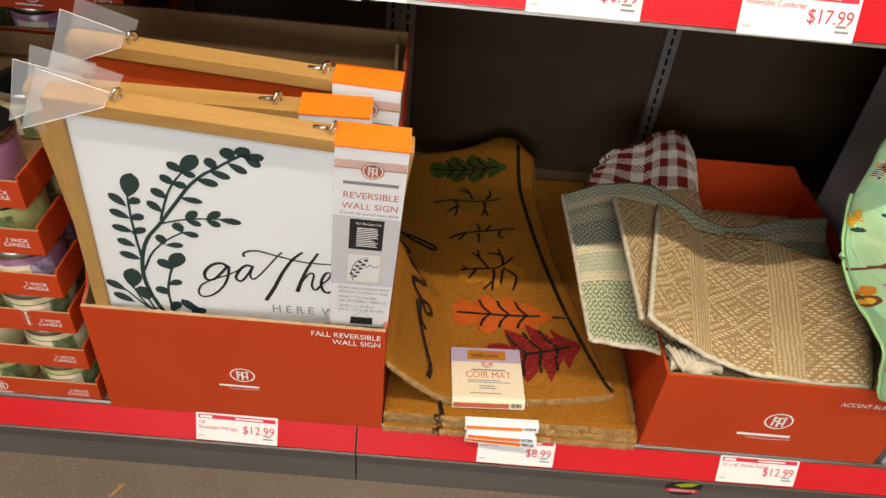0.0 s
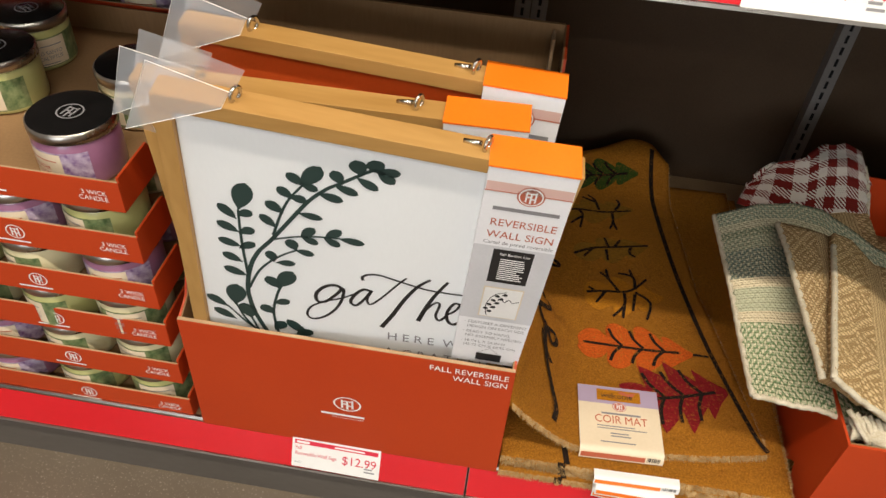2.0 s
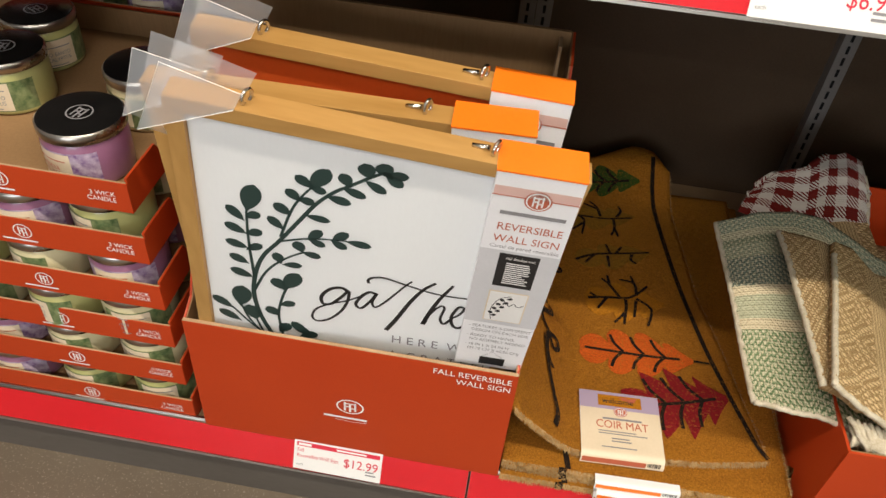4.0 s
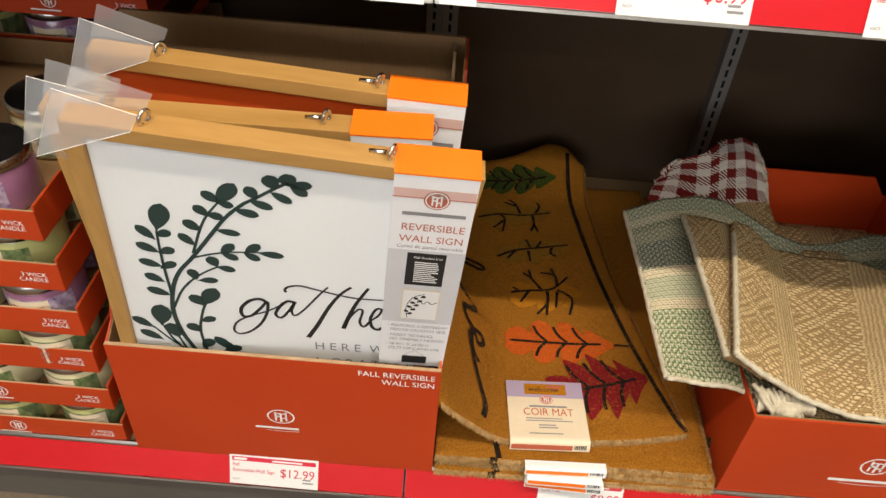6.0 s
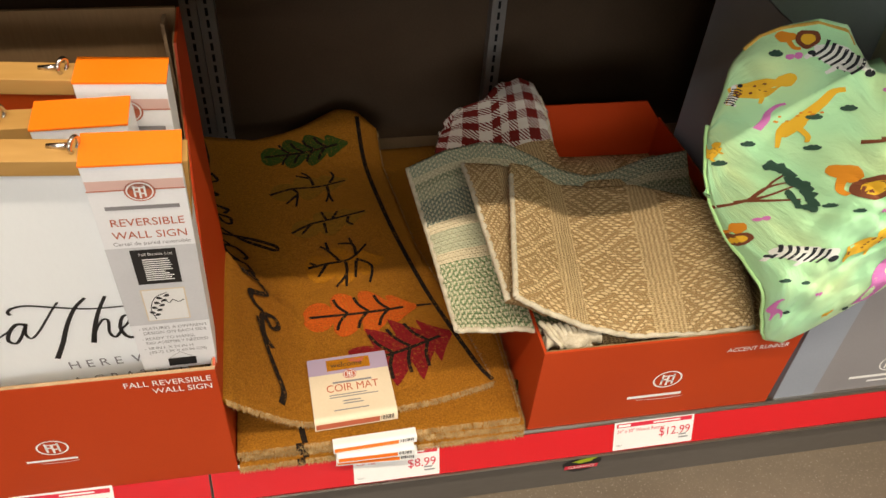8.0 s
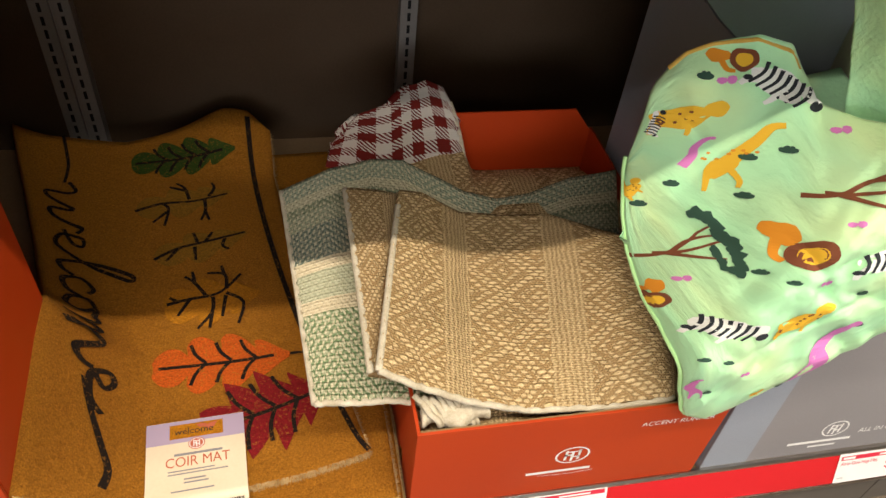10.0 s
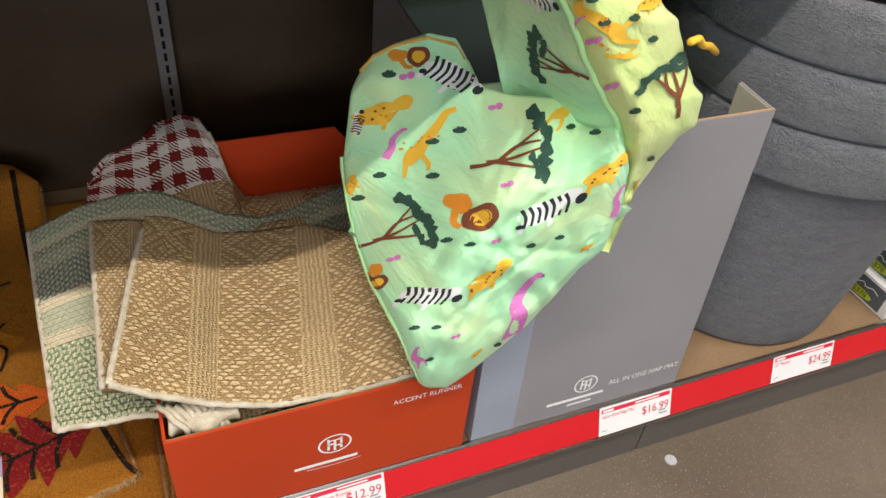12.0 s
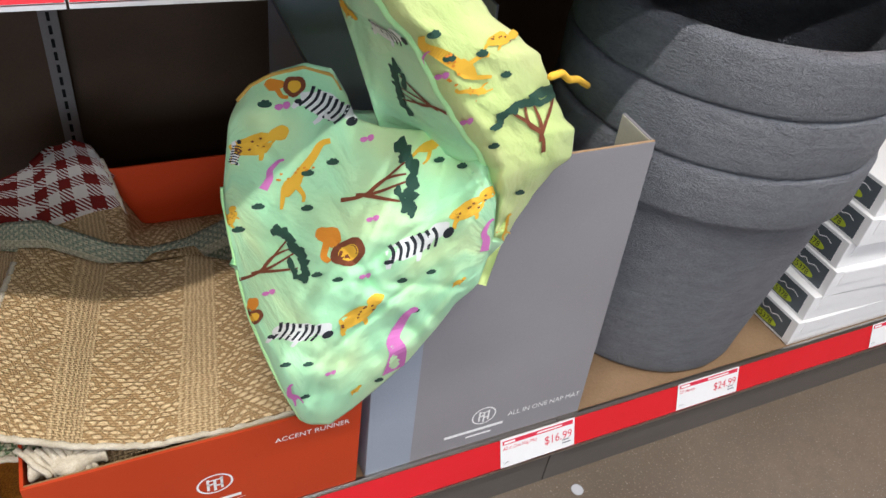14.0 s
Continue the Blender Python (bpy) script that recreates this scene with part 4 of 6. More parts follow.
    for pts, a, b in (
        ([(0.2102, 0.3258), (0.1996, 0.334), (0.1852, 0.3269), (0.1747, 0.3078), (0.1766, 0.291), (0.1871, 0.293), (0.1991, 0.3117), (0.2086, 0.3292), (0.2083, 0.3054), (0.2005, 0.2781), (0.186, 0.2548), (0.1707, 0.2454), (0.1636, 0.2545), (0.1686, 0.2746), (0.1863, 0.2928), (0.2082, 0.308), (0.2264, 0.3258)], 0.0057, 0.0026),
        ([(0.2434, 0.3352), (0.2345, 0.3362), (0.2251, 0.3228), (0.2196, 0.3036), (0.2268, 0.2965), (0.2362, 0.3131), (0.2447, 0.3369), (0.2404, 0.3158), (0.245, 0.3052), (0.2563, 0.321), (0.2758, 0.3609), (0.2847, 0.3774)], 0.0051, 0.0026),
        ([(0.3138, 0.3829), (0.3006, 0.3638), (0.2878, 0.3312), (0.2759, 0.2891), (0.2645, 0.255)], 0.0038, 0.0067),
        ([(0.2324, 0.3559), (0.2311, 0.3629), (0.2378, 0.3699), (0.2517, 0.3731), (0.275, 0.3681), (0.3118, 0.361), (0.3407, 0.3614), (0.3585, 0.3633)], 0.0040, 0.0025),
        ([(0.3355, 0.3848), (0.324, 0.3521), (0.3161, 0.319), (0.3106, 0.2865)], 0.0038, 0.0067),
        ([(0.3104, 0.2879), (0.3179, 0.3169), (0.327, 0.3361), (0.3327, 0.3326), (0.3312, 0.3075), (0.3374, 0.2969), (0.3456, 0.3123)], 0.0027, 0.0044),
        ([(0.3454, 0.3136), (0.3538, 0.3261), (0.3573, 0.3407), (0.3499, 0.3409), (0.3445, 0.3189), (0.3484, 0.2992), (0.357, 0.2936), (0.3664, 0.3053)], 0.0032, 0.0053),
    ):
        stroke(bm, pts, a, b, 8)
    part("script_print", lay(bm), BLACK_INK, panel, "black brush-script word gather")
    slant = Matrix.Translation((0.2743, 0.2266, 0)) @ Matrix.Rotation(math.radians(5), 4, "Z")
    for line, x, y in (("H E R E  W I T H", 0, 0), ("A  G R A T E F U L", -0.004, -0.040)):
        bm = words(bmesh.new(), line, x, y, 0.0265, squeeze=0.78)
        bmesh.ops.transform(bm, matrix=slant, verts=bm.verts)
        part("capitals_print", lay(bm), GREY_INK, panel)


wall_sign(SIGN_WHITE, "framed white sign with green sprig and script, in the carton", pose(-0.4365, 0.0324, 0.2061, 9.43, 6.25, 3.48), gather_print, 0.353, -3.5, (0.087, 0.338))
wall_sign(SIGN_WHITE, "framed wall sign seen edge-on behind the front one", pose(-0.441, 0.0865, 0.1617, 7.0, 0.8, 2.0), None, 0.352, -1.0, (0.08, 0.32))
wall_sign(SIGN_RUST, "framed wall sign with a rust-orange face in a tall carton", pose(-0.4388, 0.1463, 0.2009, 6.5, 4.1, 0.46), None, 0.354, -1.5, (0.087, 0.338))

# ---- coir mats ----
def mat_face(ox, oy, turn, z, seed):
    ca, sa = math.cos(turn), math.sin(turn)

    def fn(x, y):
        """World point over a place on the mat, in metres from its front left corner."""
        return Vector((ox + x * ca - y * sa, oy + x * sa + y * ca, z + 0.003 * noise.noise(Vector((x * 6, y * 6, seed)))))
    return fn


def coir_mat(fn, w, l, label, thick=0.0142):
    mat = thing("coir_doormat", label, "doormat", tuple(fn(w / 2, l / 2) - Vector((0, 0, thick))), "stack of coir mats")
    part("coir_body", sheet(lambda u, v: fn(u * w, v * l + 0.012 * 0), 46, 70, (w, l), thick), COIR, mat)
    # bristles along the front and right edges
    rnd = random.Random(int(l * 1000 + w * 7000))
    vs, fs = [], []
    for i in range(4200):
        s = rnd.random()
        if s < 0.62:
            x, y, d = rnd.random() * w, 0.0, Vector((rnd.uniform(-0.4, 0.4), -1, rnd.uniform(-0.5, 0.5)))
        else:
            x, y, d = w, rnd.random() * l, Vector((1, rnd.uniform(-0.4, 0.4), rnd.uniform(-0.5, 0.5)))
        p = fn(x, y) - Vector((0, 0, rnd.uniform(0.0005, thick)))
        q = p + d.normalized() * rnd.uniform(0.002, 0.0075)
        a = d.cross(Vector((0, 0, 1))).normalized() * 0.0006
        k = len(vs)
        vs += [p - a, p + a, q]
        fs.append((k, k + 1, k + 2))
    me = bpy.data.meshes.new("bristle_edge")
    me.from_pydata([v - Vector(mat["at"]) for v in vs], [], fs)
    me.materials.append(FRINGE)
    ob = new("bristle_edge", me)
    ob.parent = mat
    tagged(ob, "", "", "", "stuff")
    return mat


MW, ML = 0.445, 0.75
low_z, LAYER = DECK_Z + 0.0155, 0.0148
for i, (ox, oy, tn) in enumerate(((0.046, -0.006, 0.006), (0.05, 0.004, -0.008), (0.046, 0.0, 0.012))):
    fn = mat_face(ox, oy, tn, low_z + i * LAYER, i + 3)
    m = coir_mat(fn, MW - 0.004 * i, ML - 0.003 * i, "golden-brown coir doormat with black line, in a stack on the deck")
    bm = stroke(bmesh.new(), [(0.10, 0.0), (0.085, 0.1), (0.075, 0.2)], 0.009)
    part("black_line", laid(bm, lambda u, v, f=fn: f(u, v) + Vector((0, 0, 0.0008))), COIR_BLACK, m)
    part("black_edge", boxed(tuple(fn(0.092, 0) + Vector((-0.006, -0.003, -0.014))), tuple(fn(0.092, 0) + Vector((0.006, 0.002, 0.0)))), COIR_BLACK, m)
TOP_Z = low_z + 3 * LAYER
MAT_LEFT = ((0, 0.047), (0.262, 0.047), (0.30, 0.03), (0.8, -0.125))
MAT_RIGHT = ((0.069, 0.452), (0.266, 0.409), (0.412, 0.373), (0.661, 0.341), (0.8, 0.338))
MAT_BEND = ((0, 0.172), (0.262, 0.15), (0.5, 0.03), (0.8, -0.06))
MAT_RISE = ((0, 0.122), (0.2, 0.15), (0.262, 0.15), (0.34, 0.08), (0.5, 0.04), (0.8, 0.02))
MAT_FRONT = ((0.047, 0.0), (0.10, 0.018), (0.163, 0.029), (0.226, 0.031), (0.286, 0.039), (0.357, 0.048), (0.452, 0.069))
MAT_BACK = ((-0.125, 0.80), (0.07, 0.765), (0.17, 0.785), (0.25, 0.80), (0.30, 0.795), (0.338, 0.765))


def straight(rows, x):
    for (a, p), (b, q) in zip(rows, rows[1:]):
        if x <= b:
            return p + (q - p) * max(0.0, (x - a) / (b - a))
    return rows[-1][1]


def top_height(x, y):
    """The top mat lies flat, rides up the side of the carton beside it and curls up at its far end."""
    left, bend = straight(MAT_LEFT, y), straight(MAT_BEND, y)
    t = min(1.0, max(0.0, (bend - x) / (bend - left)))
    z = TOP_Z + straight(MAT_RISE, y) * t ** 1.6 + 0.0025 * noise.noise(Vector((x * 6, y * 6, 9)))
    b = max(0.0, (y - 0.66) / 0.115)
    return z + b ** 1.5 * (0.016 + 0.030 * math.exp(-((x - 0.27) / 0.09) ** 2))


def top_fn(a, b):
    """World point for a share of the top mat's width and length."""
    x = 0.0
    y = 0.8 * b
    for _ in range(4):
        left, right = straight(MAT_LEFT, y), straight(MAT_RIGHT, y)
        x = left + (right - left) * a
        front, back = straight(MAT_FRONT, x), straight(MAT_BACK, x)
        y = front + (back - front) * b
    return Vector((x, y, top_height(x, y)))


top_mat = coir_mat(lambda x, y: top_fn(x / (MW - 0.004), y / ML), MW - 0.004, ML, "coir welcome doormat with printed autumn leaves, on top of the stack")


def on_mat(lift):
    def put(x, y):
        dx = (top_height(x + 0.004, y) - top_height(x - 0.004, y)) / 0.008
        dy = (top_height(x, y + 0.004) - top_height(x, y - 0.004)) / 0.008
        return Vector((x, y, top_height(x, y))) + Vector((-dx, -dy, 1)).normalized() * (lift + 0.0008)
    return put


def oak_leaf(bm, x, y, turn, length, width, lobes, sharp):
    """A lobed leaf outline filled from its middle line, starting at the stem."""
    n = 40
    ca, sa = math.cos(turn), math.sin(turn)
    rows = []
    for i in range(n + 1):
        s = i / n
        env = math.sin(math.pi * min(1, s * 0.94 + 0.03)) ** 0.7
        saw = abs(math.sin(math.pi * lobes * s)) ** sharp
        if sharp > 1.5:
            f = (lobes * s) % 1.0
            saw = f / 0.72 if f < 0.72 else (1 - f) / 0.28
        w = width / 2 * env * (0.42 + 0.58 * saw)
        row = []
        for k in (-1, -0.5, 0, 0.5, 1):
            p, q = s * length + (0.012 * abs(k) * saw), w * k
            row.append(bm.verts.new((x + p * ca - q * sa, y + p * sa + q * ca, 0)))
        rows.append(row)
    for a, b in zip(rows, rows[1:]):
        for k in range(4):
            bm.faces.new((a[k], b[k], b[k + 1], a[k + 1]))
    return bm


def veins(bm, x, y, turn, length, width, n, w):
    d = Vector((math.cos(turn), math.sin(turn)))
    s = Vector((-d.y, d.x))
    o = Vector((x, y))
    stroke(bm, [o + d * length * 0.12, o + d * length * 0.5 + s * 0.003, o + d * length * 0.96], w)
    for i in range(n):
        p = o + d * length * (0.25 + 0.55 * i / n)
        for sg in (1, -1):
            stroke(bm, [p, p + d * 0.015 + s * sg * width * 0.16, p + d * 0.022 + s * sg * width * 0.34], w)
    return bm


def dyed(name, bm, mat, lift):
    part(name, laid(bm, on_mat(lift)), mat, top_mat)


def leaf_between(name, stem, tip, width, lobes, sharp, mat, lift):
    turn, length = math.atan2(tip[1] - stem[1], tip[0] - stem[0]), math.dist(stem, tip)
    dyed(name, oak_leaf(bmesh.new(), stem[0], stem[1], turn, length, width, lobes, sharp), mat, lift)
    return stem[0], stem[1], turn, length, width


green = leaf_between("green_leaf", (0.272, 0.726), (0.085, 0.707), 0.088, 4, 0.8, COIR_GREEN, 0.0012)
leaf_between("olive_leaf", (0.262, 0.625), (0.105, 0.585), 0.08, 3, 0.6, COIR_MUSTARD, 0.0010)
leaf_between("mustard_leaf", (0.29, 0.515), (0.145, 0.465), 0.075, 3, 0.6, COIR_MUSTARD, 0.0010)
leaf_between("yellow_leaf", (0.31, 0.375), (0.165, 0.355), 0.10, 3, 0.6, COIR_YELLOW, 0.0010)
orange = leaf_between("orange_leaf", (0.352, 0.246), (0.156, 0.239), 0.108, 4, 0.5, COIR_ORANGE, 0.0012)
red = leaf_between("red_leaf", (0.402, 0.178), (0.232, 0.125), 0.150, 4, 1.7, COIR_RED, 0.0016)
bm = veins(bmesh.new(), *green, 4, 0.0055)
veins(bm, *orange, 3, 0.0055)
veins(bm, *red, 3, 0.006)
stroke(bm, [(0.352, 0.246), (0.379, 0.2468)], 0.005, 0.004)
for twig in (
    [(0.1016, 0.5823), (0.1454, 0.5997), (0.1994, 0.6028), (0.2573, 0.6184)],
    [(0.1454, 0.5997), (0.1571, 0.585), (0.1531, 0.5414)],
    [(0.1547, 0.5773), (0.1334, 0.5513)],
    [(0.1911, 0.6076), (0.1822, 0.638), (0.1666, 0.653)],
    [(0.1821, 0.6326), (0.1555, 0.6429)],
    [(0.2177, 0.6053), (0.2201, 0.5767), (0.2131, 0.5516)],
    [(0.2189, 0.5768), (0.2273, 0.5511)],
    [(0.224, 0.6129), (0.2336, 0.635), (0.2281, 0.65)],
    [(0.1421, 0.4605), (0.1786, 0.4849), (0.2308, 0.4998), (0.2878, 0.5148)],
    [(0.1785, 0.4841), (0.1611, 0.4558)],
    [(0.2049, 0.4872), (0.2083, 0.4554)],
    [(0.2098, 0.4946), (0.2015, 0.5214)],
    [(0.2227, 0.4994), (0.2329, 0.5203)],
    [(0.2542, 0.504), (0.2509, 0.4859), (0.2618, 0.4769)],
    [(0.1681, 0.3607), (0.2028, 0.3692), (0.2468, 0.3789), (0.2805, 0.4176)],
    [(0.2028, 0.3692), (0.1857, 0.3368)],
    [(0.1864, 0.3639), (0.1716, 0.3746)],
    [(0.2377, 0.3713), (0.237, 0.3403), (0.2163, 0.3085)],
    [(0.237, 0.3403), (0.2342, 0.3076)],
    [(0.2269, 0.3741), (0.2074, 0.4046), (0.1924, 0.4178)],
    [(0.2084, 0.4016), (0.2039, 0.4286)],
    [(0.2583, 0.3863), (0.2548, 0.4186), (0.2271, 0.4231)],
    [(0.2546, 0.4164), (0.2492, 0.4385)],
    [(0.2578, 0.3782), (0.2847, 0.3562), (0.277, 0.3127)],
    [(0.2574, 0.373), (0.2525, 0.3291)],
):
    stroke(bm, twig, 0.0066, 0.0045, 4)
dyed("vein_drawing", bm, COIR_BLACK, 0.0026)
bm = stroke(bmesh.new(), [(0.297, 0.7844), (0.3026, 0.6804), (0.3177, 0.5609), (0.3408, 0.4319), (0.3703, 0.3001), (0.3994, 0.2033), (0.4338, 0.1026), (0.4513, 0.0702)], 0.0095, 0.0075)
stroke(bm, [(-0.0399, 0.7862), (-0.032, 0.7526), (-0.0239, 0.7111), (-0.0264, 0.6695)], 0.006)
stroke(bm, [(0.084, 0.186), (0.0885, 0.165), (0.0963, 0.1368), (0.1076, 0.1019), (0.118, 0.0678), (0.1145, 0.0420)], 0.005, 0.009)
dyed("border_line", bm, COIR_BLACK, 0.0018)
bm = bmesh.new()
script = (
    ((-0.3, 0.8), (0.0, 0.95), (0.15, 0.1), (0.35, 0.05), (0.6, 0.8), (0.7, 0.1), (0.95, 0.1), (1.2, 0.95), (1.4, 0.75)),
    ((1.35, 0.35), (1.75, 0.55), (1.8, 0.9), (1.55, 0.9), (1.5, 0.3), (1.8, 0.0), (2.1, 0.3), (2.6, 1.5), (2.72, 2.2), (2.5, 2.2), (2.35, 1.0), (2.45, 0.1), (2.7, 0.05), (2.9, 0.4)),
    ((3.45, 0.75), (3.25, 0.95), (2.95, 0.6), (3.05, 0.05), (3.4, 0.1), (3.6, 0.5)),
    ((3.9, 0.9), (3.65, 0.7), (3.65, 0.15), (3.95, 0.0), (4.15, 0.4), (3.95, 0.9), (4.3, 0.8)),
    ((4.3, 0.8), (4.5, 0.9), (4.5, 0.0), (4.6, 0.6), (4.9, 0.95), (4.92, 0.0), (5.02, 0.6), (5.3, 0.95), (5.36, 0.1), (5.6, 0.1), (5.8, 0.4)),
    ((5.8, 0.4), (6.2, 0.55), (6.2, 0.95), (5.95, 0.9), (5.88, 0.3), (6.2, 0.0), (6.6, 0.2)))


def script_place(p, q):
    """Along the word and across it, to a place on the mat."""
    return (-0.054 + 0.02347 * p + 0.04756 * q - 0.00495 * p * q + 0.00511 * q * q, 0.6534 - 0.08802 * p + 0.00139 * p * p + 0.00766 * p * q - 0.01109 * q * q)


for pts in script:
    stroke(bm, [script_place(p, q) for p, q in pts], 0.0064, 0.0078, 8)
dyed("script_welcome", bm, COIR_BLACK, 0.0022)

# card band on the top mat, and the bands of the mats under it
def band_label(name_label, x, y, z, w, turn, l, hang, full):
    lab = thing("mat_label", name_label, "label", (x, y, z), "card labels on the mats")
    m = pose(x, y, z, 0, 0, turn)

    def wrap(u, v):
        """v runs from the back edge to the front and over the edge."""
        if v <= l:
            return m @ Vector((u, l - v, 0.0014))
        return m @ Vector((u, -0.004 - 0.1 * (v - l), -(v - l) * 0.96))

    def lay(lift):
        up = (m.to_3x3() @ Vector((0, -0.3, 1))) * lift
        return lambda u, v: wrap(u, v) + up
    bm = bmesh.new()
    bmesh.ops.create_grid(bm, x_segments=6, y_segments=16, size=0.5)
    for v in bm.verts:
        v.co = wrap((v.co.x + 0.5) * w, (v.co.y + 0.5) * (l + hang))
    bmesh.ops.recalc_face_normals(bm, faces=bm.faces)
    part("card", bm, CREAM_CARD if full else PAPER, lab, "", True)

    def flip(bm):
        for v in bm.verts:
            v.co.y = l - v.co.y
        return bm
    if full:
        part("lilac_head", laid(flip(rect(bmesh.new(), 0, l - 0.034, w, l - 0.0005)), lay(0.0005)), LILAC, lab)
        part("small_mat_picture", laid(flip(rect(bmesh.new(), 0.03, l - 0.028, 0.10, l - 0.006)), lay(0.0009)), COIR_YELLOW, lab)
        bm = words(bmesh.new(), "welcome", 0.062, l - 0.022, 0.014, "CENTER")
        part("picture_lettering", laid(flip(bm), lay(0.0013)), BLACK_INK, lab)
        part("picture_leaf", laid(flip(blob(blob(bmesh.new(), 0.084, l - 0.013, 0.008, 0.004, 0.3, 0.2), 0.072, l - 0.011, 0.006, 0.003, 0, 0.2)), lay(0.0012)), RUST_INK, lab)
        part("mark_disc", laid(flip(blob(bmesh.new(), 0.065, l - 0.038, 0.011, 0.009, n=20)), lay(0.001)), RUST_INK, lab)
        part("mark_ring", laid(flip(emblem(bmesh.new(), 0.065, l - 0.038, 0.0098, 0.8)), lay(0.0014)), WHITE_INK, lab)
        bm = rect(bmesh.new(), 0.036, l - 0.054, 0.098, l - 0.0505)
        bars(bm, 0.028, l - 0.077, 0.08, 0.0018, 2, 0.0045)
        bars(bm, 0.048, l - 0.09, 0.036, 0.0022, 2, 0.005, 3)
        bars(bm, 0.032, l - 0.106, 0.07, 0.002, 1, 0.005, 4)
        part("small_print", laid(flip(bm), lay(0.0005)), GREY_INK, lab)
        part("label_lettering", laid(flip(words(bmesh.new(), "COIR MAT", 0.066, l - 0.070, 0.0205, "CENTER", 0.86)), lay(0.0006)), RUST_INK, lab)
    part("orange_band", laid(rect(bmesh.new(), 0.002, l + 0.003, w * 0.78, l + hang - 0.002), lay(0.0007)), RUST_INK if full else CARD_BRIGHT, lab)
    bm = bmesh.new()
    rnd = random.Random(int(x * 991))
    u = w * 0.80
    while u < w - 0.006:
        t = rnd.choice((0.0007, 0.0012, 0.0018))
        rect(bm, u, l + 0.002, u + t, l + hang - 0.004)
        u += t + rnd.choice((0.0008, 0.0014))
    part("barcode", laid(bm, lay(0.0007)), BLACK_INK, lab)


band_label("cream and lilac card label lying on the welcome mat", 0.162, 0.0235, TOP_Z + 0.004, 0.128, 3.0, 0.120, 0.016, True)
for i, (x, y, w) in enumerate(((0.187, -0.004, 0.128), (0.192, -0.012, 0.118), (0.19, -0.007, 0.125))):
    band_label("white and orange card label with barcode on the mat edge", x, y - 0.006, low_z + (2 - i) * LAYER + 0.001, w, 2.0 - 2.2 * i, 0.012, 0.013, False)


# ---- runner box with folded runners ----
RX0, RX1, RBACK, RTOP = 0.499, 0.922, 0.60, 0.352
runner_box = thing("display_tray", "orange printed cardboard tray full of folded woven runners", "box", (0.71, 0.3, DECK_Z))
part("front_panel", boxed((RX0, 0.002, z0), (RX1, 0.006, RTOP), 0.001), ORANGE, runner_box)
part("front_lining", boxed((RX0 + 0.004, 0.0063, z0), (RX1 - 0.004, 0.0085, RTOP - 0.001)), KRAFT, runner_box, "kraft inside of the front")
prof = [(0.0063, z0), (0.0063, RTOP), (0.33, RTOP), (0.46, 0.352), (RBACK, 0.345), (RBACK, z0)]
for xa, xb in ((RX0, RX0 + 0.004), (RX1 - 0.004, RX1)):
    part("side_panel", prism(prof, "x", xa, xb), ORANGE, runner_box)
part("back_panel", prism([(RX0 + 0.0042, z0), (RX1 - 0.0042, z0), (RX1 - 0.0042, 0.342), (RX1 - 0.040, 0.388), (RX0 + 0.040, 0.388), (RX0 + 0.0042, 0.342)], "y", RBACK - 0.004, RBACK - 0.0002), ORANGE, runner_box)
part("tray_floor", boxed((RX0 + 0.0045, 0.009, z0), (RX1 - 0.0045, RBACK - 0.0045, z0 + 0.003)), KRAFT, runner_box)
bm = emblem(bmesh.new(), 0.716, 0.257, 0.0245, 0.85)
bars(bm, 0.657, 0.214, 0.125, 0.0065, 1, 0.01)
stroke(bm, [(0.675, 0.209), (0.715, 0.2065), (0.755, 0.209)], 0.001)
part("maker_mark", laid(bm, plane_map((0, 0.0014, 0), (1, 0, 0), (0, 0, 1))), WHITE_INK, runner_box, "white printed maker's mark")
part("product_lettering", laid(words(bmesh.new(), "ACCENT RUNNER", 0.905, 0.310, 0.0135, "RIGHT", 0.95), plane_map((0, 0.0014, 0), (1, 0, 0), (0, 0, 1))), WHITE_INK, runner_box)
bm = words(bmesh.new(), "ACCENT RUNNER", 0.0, 0.0, 0.0155, "LEFT", 0.95)
part("side_lettering", laid(bm, plane_map((RX0 - 0.0005, 0.20, 0.318), (0, -1, 0), (0, 0, 1))), WHITE_INK, runner_box)


def runner(name_label, fn, nu, nv, size, thick, mat, hem_edges=(), group="runners in the tray", tassels=()):
    r = thing("woven_runner", name_label, "rug", tuple(Vector(fn(0.5, 0.5)) - Vector((0, 0, thick))), group)
    part("woven_cloth", sheet(fn, nu, nv, size, thick), mat, r)
    for a, b in hem_edges:
        pts = [Vector(fn(a[0] + (b[0] - a[0]) * i / 40, a[1] + (b[1] - a[1]) * i / 40)) - Vector((0, 0, thick * 0.35)) for i in range(41)]
        pts = [p + Vector((0, 0, 0.0012 * math.sin(i * 2.4))) for i, p in enumerate(pts)]
        part("bound_edge", tube(pts, max(0.004, thick * 0.42), 8), HEM, r, "cream yarn edge", True)
    for p, d in tassels:
        part("tassel", tube([Vector(p) + Vector(d) * s + Vector((0.002 * math.sin(s * 9), 0, -0.012 * s * s)) for s in (0, 0.3, 0.6, 0.85, 1)], 0.0042, 6), HEM, r, "", True)
    return r


def bil(u, v, a, b, c, d):
    """Between four corners: front left, front right, back right, back left."""
    return (Vector(a) * (1 - u) + Vector(b) * u) * (1 - v) + (Vector(d) * (1 - u) + Vector(c) * u) * v


def wrinkle(p, s, k, seed=0.0):
    return k * noise.noise(Vector((p.x * s + seed, p.y * s, p.z * s)))


